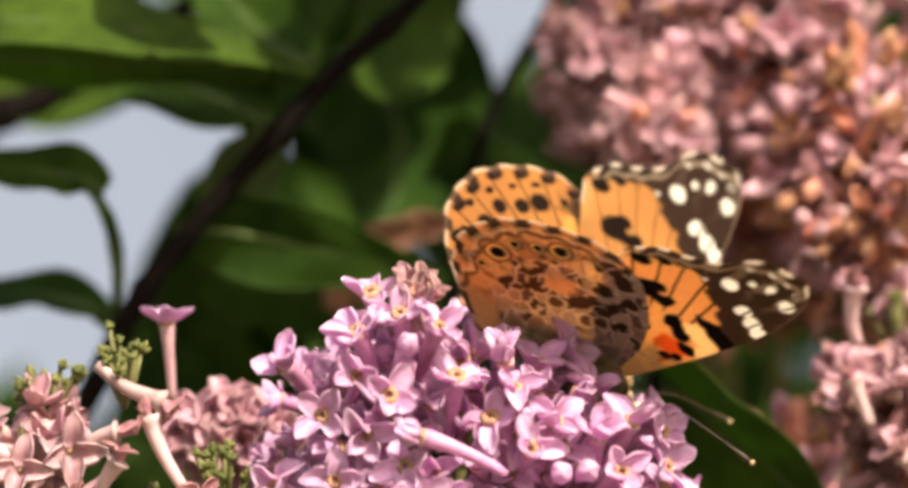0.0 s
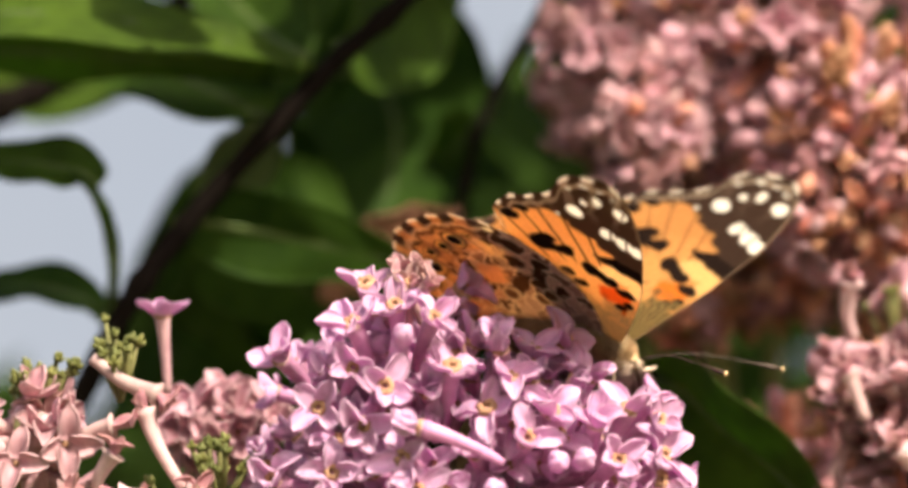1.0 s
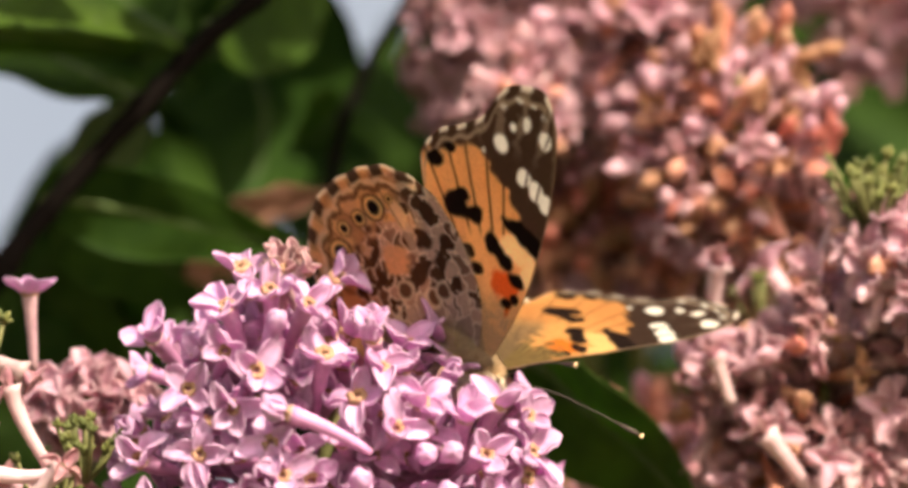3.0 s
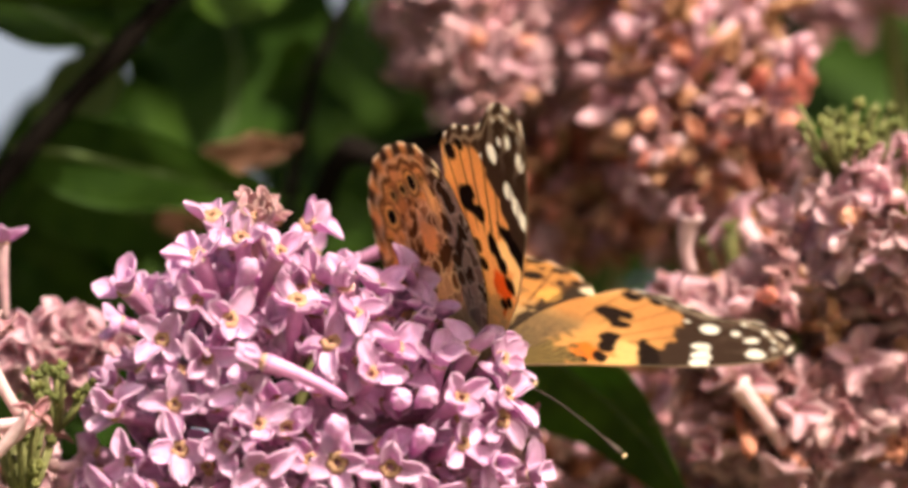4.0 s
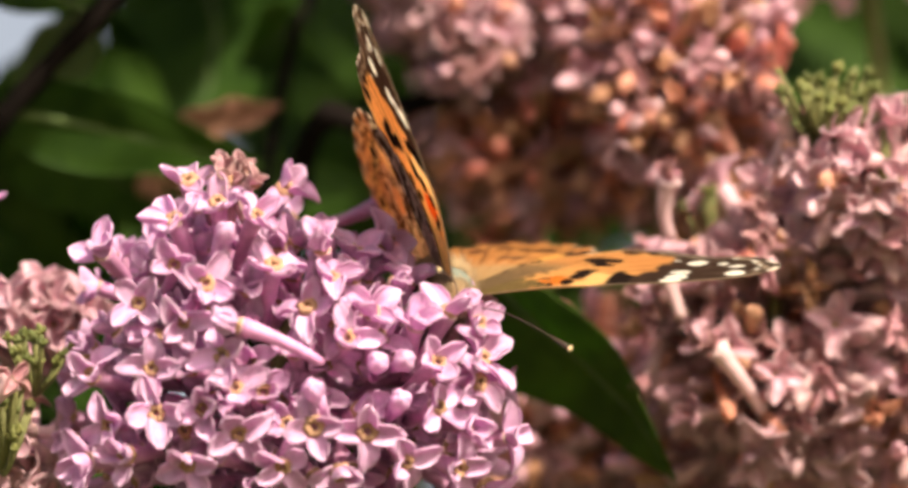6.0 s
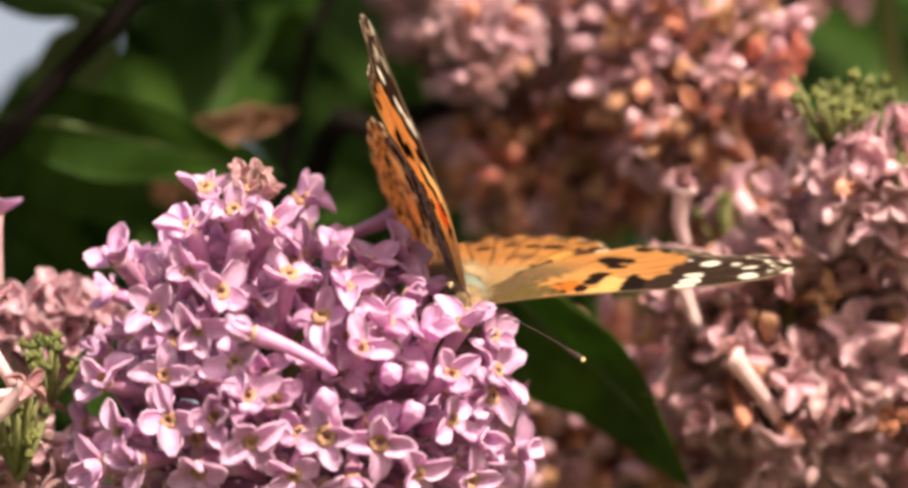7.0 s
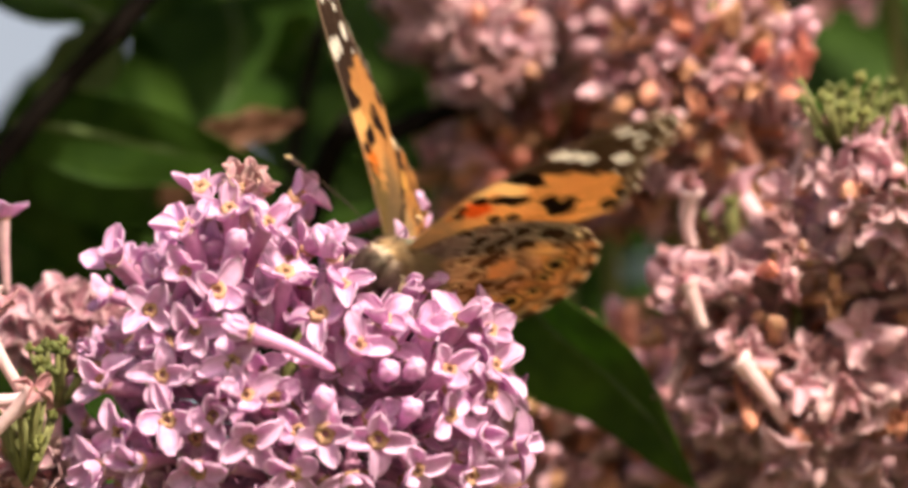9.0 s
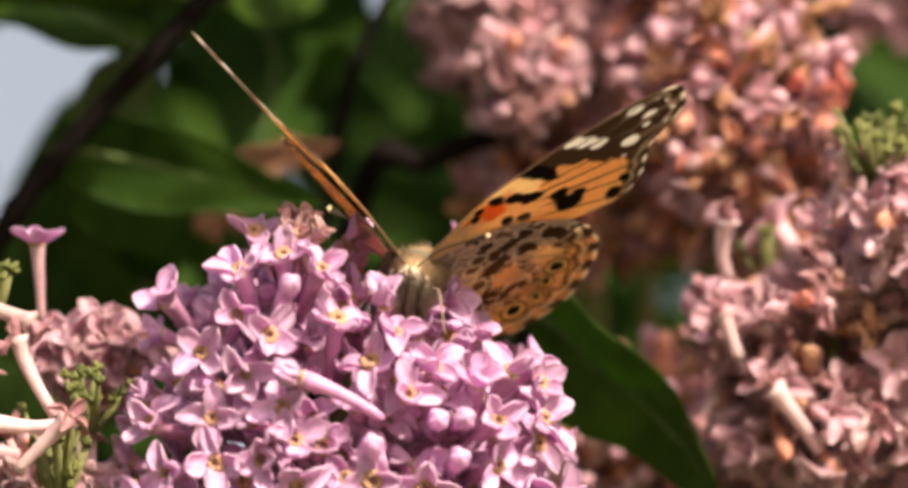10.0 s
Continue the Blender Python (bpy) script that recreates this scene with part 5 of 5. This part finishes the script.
def motions():
    walk(flower_head, [
        (0.0, sway(-1.87, -46.01, -0.16)),
        (0.5, sway(-0.99, -46.09, -1.18)),
        (1.0, sway(-1.34, -45.66, -1.07)),
        (1.5, sway(-1.41, -45.84, -1.00)),
        (2.0, sway(-1.19, -46.09, 0.14)),
        (2.5, sway(-1.27, -45.82, 0.20)),
        (2.7, sway(-1.91, -46.36, 1.28)),
        (3.8, sway(-1.58, -46.01, -0.64)),
        (4.0, sway(-0.98, -46.16, -0.46)),
        (4.5, sway(-1.24, -46.30, -0.13)),
        (5.0, sway(-1.32, -46.26, -0.00)),
        (5.2, sway(-0.72, -46.30, -0.79)),
        (6.3, sway(-1.51, -46.04, 0.00)),
        (6.5, sway(-1.69, -46.69, 0.60)),
        (7.0, sway(-1.76, -46.32, 0.47)),
        (7.5, sway(-1.56, -47.13, 0.86)),
        (8.0, sway(-2.37, -46.77, 0.41)),
        (8.5, sway(-0.20, -47.08, 0.54)),
        (9.0, sway(-2.43, -45.76, -0.26)),
        (9.5, sway(-1.45, -46.26, 0.50)),
        (10.0, sway(-1.44, -47.64, 1.13)),
    ])
    walk(butterfly, [
        (0.00, perch(14.91, 12.0, -12.99, 16.8, 32.2, 15.8)),
        (0.30, perch(12.87, 12.0, -11.57, 26.4, 31.2, 15.6)),
        (0.50, perch(13.75, 12.0, -11.84, 25.6, 25.8, 12.7)),
        (0.70, perch(16.14, 12.0, -12.12, 6.8, 18.1, -10.0)),
        (1.00, perch(15.64, 12.0, -11.31, 0.7, 14.2, -22.6)),
        (1.20, perch(14.69, 12.0, -12.24, -8.8, 16.9, -23.5)),
        (1.50, perch(12.70, 11.0, -14.66, 2.5, 34.6, -27.1)),
        (1.70, perch(12.75, 10.0, -15.95, -7.5, 48.2, -34.9)),
        (2.00, perch(14.36, 9.0, -14.19, -30.7, 22.0, -45.6)),
        (2.20, perch(15.64, 8.0, -12.94, -23.0, 6.9, -34.5)),
        (2.50, perch(17.08, 7.0, -16.23, -32.5, 23.0, -34.7)),
        (2.70, perch(15.64, 6.0, -15.73, -29.9, 21.4, -36.5)),
        (3.80, perch(19.63, 5.0, -14.70, -25.1, 4.3, -40.7)),
        (4.00, perch(20.24, 5.0, -19.20, -31.2, 26.2, -55.8)),
        (4.20, perch(19.90, 5.0, -19.55, -37.3, 26.7, -55.8)),
        (4.50, perch(20.31, 5.0, -19.50, -43.8, 32.1, -63.4)),
        (4.80, perch(20.45, 5.0, -17.89, -47.4, 4.6, -75.8)),
        (5.00, perch(20.39, 5.0, -18.47, -44.7, 7.2, -78.4)),
        (5.20, perch(19.20, 5.0, -15.95, -32.4, -4.2, -78.4)),
        (6.30, perch(19.12, 4.5, -16.77, -29.4, 11.4, -74.7)),
        (6.50, perch(19.06, 4.5, -16.53, -29.7, 9.7, -76.5)),
        (7.00, perch(19.04, 4.5, -16.64, -28.2, 10.8, -75.8)),
        (7.50, perch(19.30, 4.5, -16.84, -31.1, 10.0, -76.5)),
        (7.70, perch(19.02, 4.5, -13.17, -27.1, -11.0, -75.8)),
        (8.00, perch(15.04, 4.5, -16.08, -28.3, 15.9, -99.3)),
        (8.50, perch(16.29, 4.5, -15.91, -26.8, 25.9, -98.7)),
        (8.80, perch(16.95, 4.0, -13.61, -23.1, -7.6, -90.6)),
        (9.00, perch(11.40, 3.5, -12.23, -23.3, -21.5, -110.2)),
        (9.30, perch(4.94, 3.5, -10.17, -2.4, -22.6, -113.9)),
        (9.50, perch(10.45, 3.0, -9.74, -7.8, -21.8, -101.0)),
        (9.70, perch(11.12, 3.0, -12.36, -9.5, -18.9, -96.6)),
        (10.00, perch(9.22, 3.0, -10.62, -9.4, -13.0, -93.4)),
    ])
    walk(forewing_l, [
        (0.00, fore_pose(1, 45.6, -3.3, 0.5)),
        (0.30, fore_pose(1, 43.8, -0.1, 2.2)),
        (0.50, fore_pose(1, 44.4, -0.5, 1.0)),
        (0.70, fore_pose(1, 43.1, -1.9, 3.1)),
        (1.00, fore_pose(1, 38.8, -2.3, 4.2)),
        (1.20, fore_pose(1, 42.6, -1.4, 3.5)),
        (1.50, fore_pose(1, 46.1, -0.3, 3.5)),
        (1.70, fore_pose(1, 46.3, -1.7, 3.6)),
        (2.00, fore_pose(1, 44.8, -0.8, 2.3)),
        (2.20, fore_pose(1, 49.9, 0.5, 0.8)),
        (2.50, fore_pose(1, 42.2, 0.2, 1.3)),
        (2.70, fore_pose(1, 43.8, 0.9, 1.0)),
        (3.80, fore_pose(1, 51.6, 1.0, -0.1)),
        (4.00, fore_pose(1, 44.4, 0.8, 0.9)),
        (4.20, fore_pose(1, 46.7, 1.4, 1.7)),
        (4.50, fore_pose(1, 47.3, 0.2, 2.7)),
        (4.80, fore_pose(1, 46.1, 1.6, 1.7)),
        (5.00, fore_pose(1, 44.4, -6.3, 1.3)),
        (5.20, fore_pose(1, 37.5, -1.7, 1.3)),
        (6.30, fore_pose(1, 41.6, -1.6, 2.5)),
        (6.50, fore_pose(1, 40.8, -1.9, 3.4)),
        (7.00, fore_pose(1, 41.1, -2.7, 3.6)),
        (7.50, fore_pose(1, 42.1, -2.9, 3.8)),
        (7.70, fore_pose(1, 44.0, 1.3, 0.5)),
        (8.00, fore_pose(1, 47.9, -3.6, 2.8)),
        (8.50, fore_pose(1, 48.2, -6.3, 3.9)),
        (8.80, fore_pose(1, 41.5, -3.8, -0.2)),
        (9.00, fore_pose(1, 51.1, 0.3, 1.0)),
        (9.30, fore_pose(1, 69.1, -2.3, 0.8)),
        (9.50, fore_pose(1, 38.7, -4.3, -2.1)),
        (9.70, fore_pose(1, 37.4, 0.7, -8.8)),
        (10.00, fore_pose(1, 41.9, 5.1, -13.7)),
    ])
    walk(forewing_r, [
        (0.00, fore_pose(-1, 45.9, -3.3, 0.9)),
        (0.30, fore_pose(-1, 44.1, -2.1, 3.4)),
        (0.50, fore_pose(-1, 44.3, -1.1, 3.7)),
        (0.70, fore_pose(-1, 42.7, -0.6, 4.0)),
        (1.00, fore_pose(-1, 39.3, -1.5, 2.9)),
        (1.20, fore_pose(-1, 42.2, -0.4, 2.5)),
        (1.50, fore_pose(-1, 46.9, 1.4, 4.1)),
        (1.70, fore_pose(-1, 46.6, -1.4, 3.8)),
        (2.00, fore_pose(-1, 44.4, 0.4, 1.3)),
        (2.20, fore_pose(-1, 49.3, -0.6, -0.5)),
        (2.50, fore_pose(-1, 42.3, 0.3, 0.0)),
        (2.70, fore_pose(-1, 43.9, 0.6, 0.3)),
        (3.80, fore_pose(-1, 51.1, 0.7, -1.0)),
        (4.00, fore_pose(-1, 43.2, 0.5, 0.8)),
        (4.20, fore_pose(-1, 45.6, 0.4, -0.7)),
        (4.50, fore_pose(-1, 47.1, 0.2, -0.2)),
        (4.80, fore_pose(-1, 45.9, 0.9, 0.3)),
        (5.00, fore_pose(-1, 44.1, -7.5, 1.0)),
        (5.20, fore_pose(-1, 37.9, 0.3, 1.3)),
        (6.30, fore_pose(-1, 41.8, -2.6, 0.8)),
        (6.50, fore_pose(-1, 40.9, -3.4, 0.5)),
        (7.00, fore_pose(-1, 41.4, -4.0, 1.1)),
        (7.50, fore_pose(-1, 42.1, -4.5, 1.2)),
        (7.70, fore_pose(-1, 44.1, 2.6, 0.6)),
        (8.00, fore_pose(-1, 48.0, -3.8, 2.8)),
        (8.50, fore_pose(-1, 47.9, -6.8, 4.7)),
        (8.80, fore_pose(-1, 42.1, -1.2, 3.3)),
        (9.00, fore_pose(-1, 51.4, -0.7, 1.1)),
        (9.30, fore_pose(-1, 69.2, -1.5, 0.4)),
        (9.50, fore_pose(-1, 37.4, -6.0, 4.5)),
        (9.70, fore_pose(-1, 36.5, 0.3, 4.9)),
        (10.00, fore_pose(-1, 41.1, 12.1, 5.4)),
    ])
    walk(hindwing_l, [
        (0.00, hind_pose(1, 45.6, -4.0, 0.5)),
        (0.30, hind_pose(1, 43.8, -12.6, 2.2)),
        (0.50, hind_pose(1, 44.4, -11.6, 1.0)),
        (0.70, hind_pose(1, 43.1, -7.6, 3.1)),
        (1.00, hind_pose(1, 38.8, -9.4, 4.2)),
        (1.20, hind_pose(1, 42.6, -6.7, 3.5)),
        (1.50, hind_pose(1, 46.1, -9.0, 3.5)),
        (1.70, hind_pose(1, 46.3, -8.0, 3.6)),
        (2.00, hind_pose(1, 44.8, -8.2, 2.3)),
        (2.20, hind_pose(1, 49.9, -6.4, 0.8)),
        (2.50, hind_pose(1, 42.2, -6.4, 1.3)),
        (2.70, hind_pose(1, 43.8, -6.3, 1.0)),
        (3.80, hind_pose(1, 51.6, -6.0, -0.1)),
        (4.00, hind_pose(1, 44.4, -6.3, 0.9)),
        (4.20, hind_pose(1, 46.7, -5.3, 1.7)),
        (4.50, hind_pose(1, 47.3, -4.5, 2.7)),
        (4.80, hind_pose(1, 46.1, -7.6, 1.7)),
        (5.00, hind_pose(1, 44.4, -8.0, 1.3)),
        (5.20, hind_pose(1, 37.5, -3.5, 1.3)),
        (6.30, hind_pose(1, 41.6, -8.9, 2.5)),
        (6.50, hind_pose(1, 40.8, -9.5, 3.4)),
        (7.00, hind_pose(1, 41.1, -10.0, 3.6)),
        (7.50, hind_pose(1, 42.1, -10.5, 3.8)),
        (7.70, hind_pose(1, 44.0, -8.0, 0.5)),
        (8.00, hind_pose(1, 47.9, -10.7, 2.8)),
        (8.50, hind_pose(1, 48.2, -13.0, 3.9)),
        (8.80, hind_pose(1, 41.5, -7.8, -0.2)),
        (9.00, hind_pose(1, 51.1, -10.2, 1.0)),
        (9.30, hind_pose(1, 69.1, -5.6, 0.8)),
        (9.50, hind_pose(1, 38.7, -10.1, -2.1)),
        (9.70, hind_pose(1, 36.4, -4.6, -8.8, 0.0005)),
        (10.00, hind_pose(1, 40.4, -2.3, -13.7, 0.0009)),
    ])
    walk(hindwing_r, [
        (0.00, hind_pose(-1, 45.9, -4.0, 0.9)),
        (0.30, hind_pose(-1, 44.1, -9.7, 3.4)),
        (0.50, hind_pose(-1, 44.3, -8.2, 3.7)),
        (0.70, hind_pose(-1, 42.7, -8.7, 4.0)),
        (1.00, hind_pose(-1, 39.3, -11.1, 2.9)),
        (1.20, hind_pose(-1, 42.2, -7.6, 2.5)),
        (1.50, hind_pose(-1, 46.9, -10.5, 4.1)),
        (1.70, hind_pose(-1, 46.6, -9.3, 3.8)),
        (2.00, hind_pose(-1, 44.4, -9.4, 1.3)),
        (2.20, hind_pose(-1, 49.3, -7.2, -0.5)),
        (2.50, hind_pose(-1, 42.3, -7.1, 0.0)),
        (2.70, hind_pose(-1, 43.9, -7.0, 0.3)),
        (3.80, hind_pose(-1, 51.1, -6.7, -1.0)),
        (4.00, hind_pose(-1, 43.2, -7.1, 0.8)),
        (4.20, hind_pose(-1, 45.6, -7.4, -0.7)),
        (4.50, hind_pose(-1, 47.1, -7.2, -0.2)),
        (4.80, hind_pose(-1, 45.9, -9.4, 0.3)),
        (5.00, hind_pose(-1, 44.1, -7.6, 1.0)),
        (5.20, hind_pose(-1, 37.9, -5.9, 1.3)),
        (6.30, hind_pose(-1, 41.8, -9.4, 0.8)),
        (6.50, hind_pose(-1, 40.9, -10.4, 0.5)),
        (7.00, hind_pose(-1, 41.4, -10.8, 1.1)),
        (7.50, hind_pose(-1, 42.1, -11.0, 1.2)),
        (7.70, hind_pose(-1, 44.1, -9.3, 0.6)),
        (8.00, hind_pose(-1, 48.0, -10.6, 2.8)),
        (8.50, hind_pose(-1, 47.9, -11.8, 4.7)),
        (8.80, hind_pose(-1, 42.1, -6.9, 3.3)),
        (9.00, hind_pose(-1, 51.4, -9.2, 1.1)),
        (9.30, hind_pose(-1, 69.2, -5.2, 0.4)),
        (9.50, hind_pose(-1, 37.4, -3.3, 4.5)),
        (9.70, hind_pose(-1, 36.5, 8.0, 4.9)),
        (10.00, hind_pose(-1, 41.1, 11.4, 5.4)),
    ])


motions()
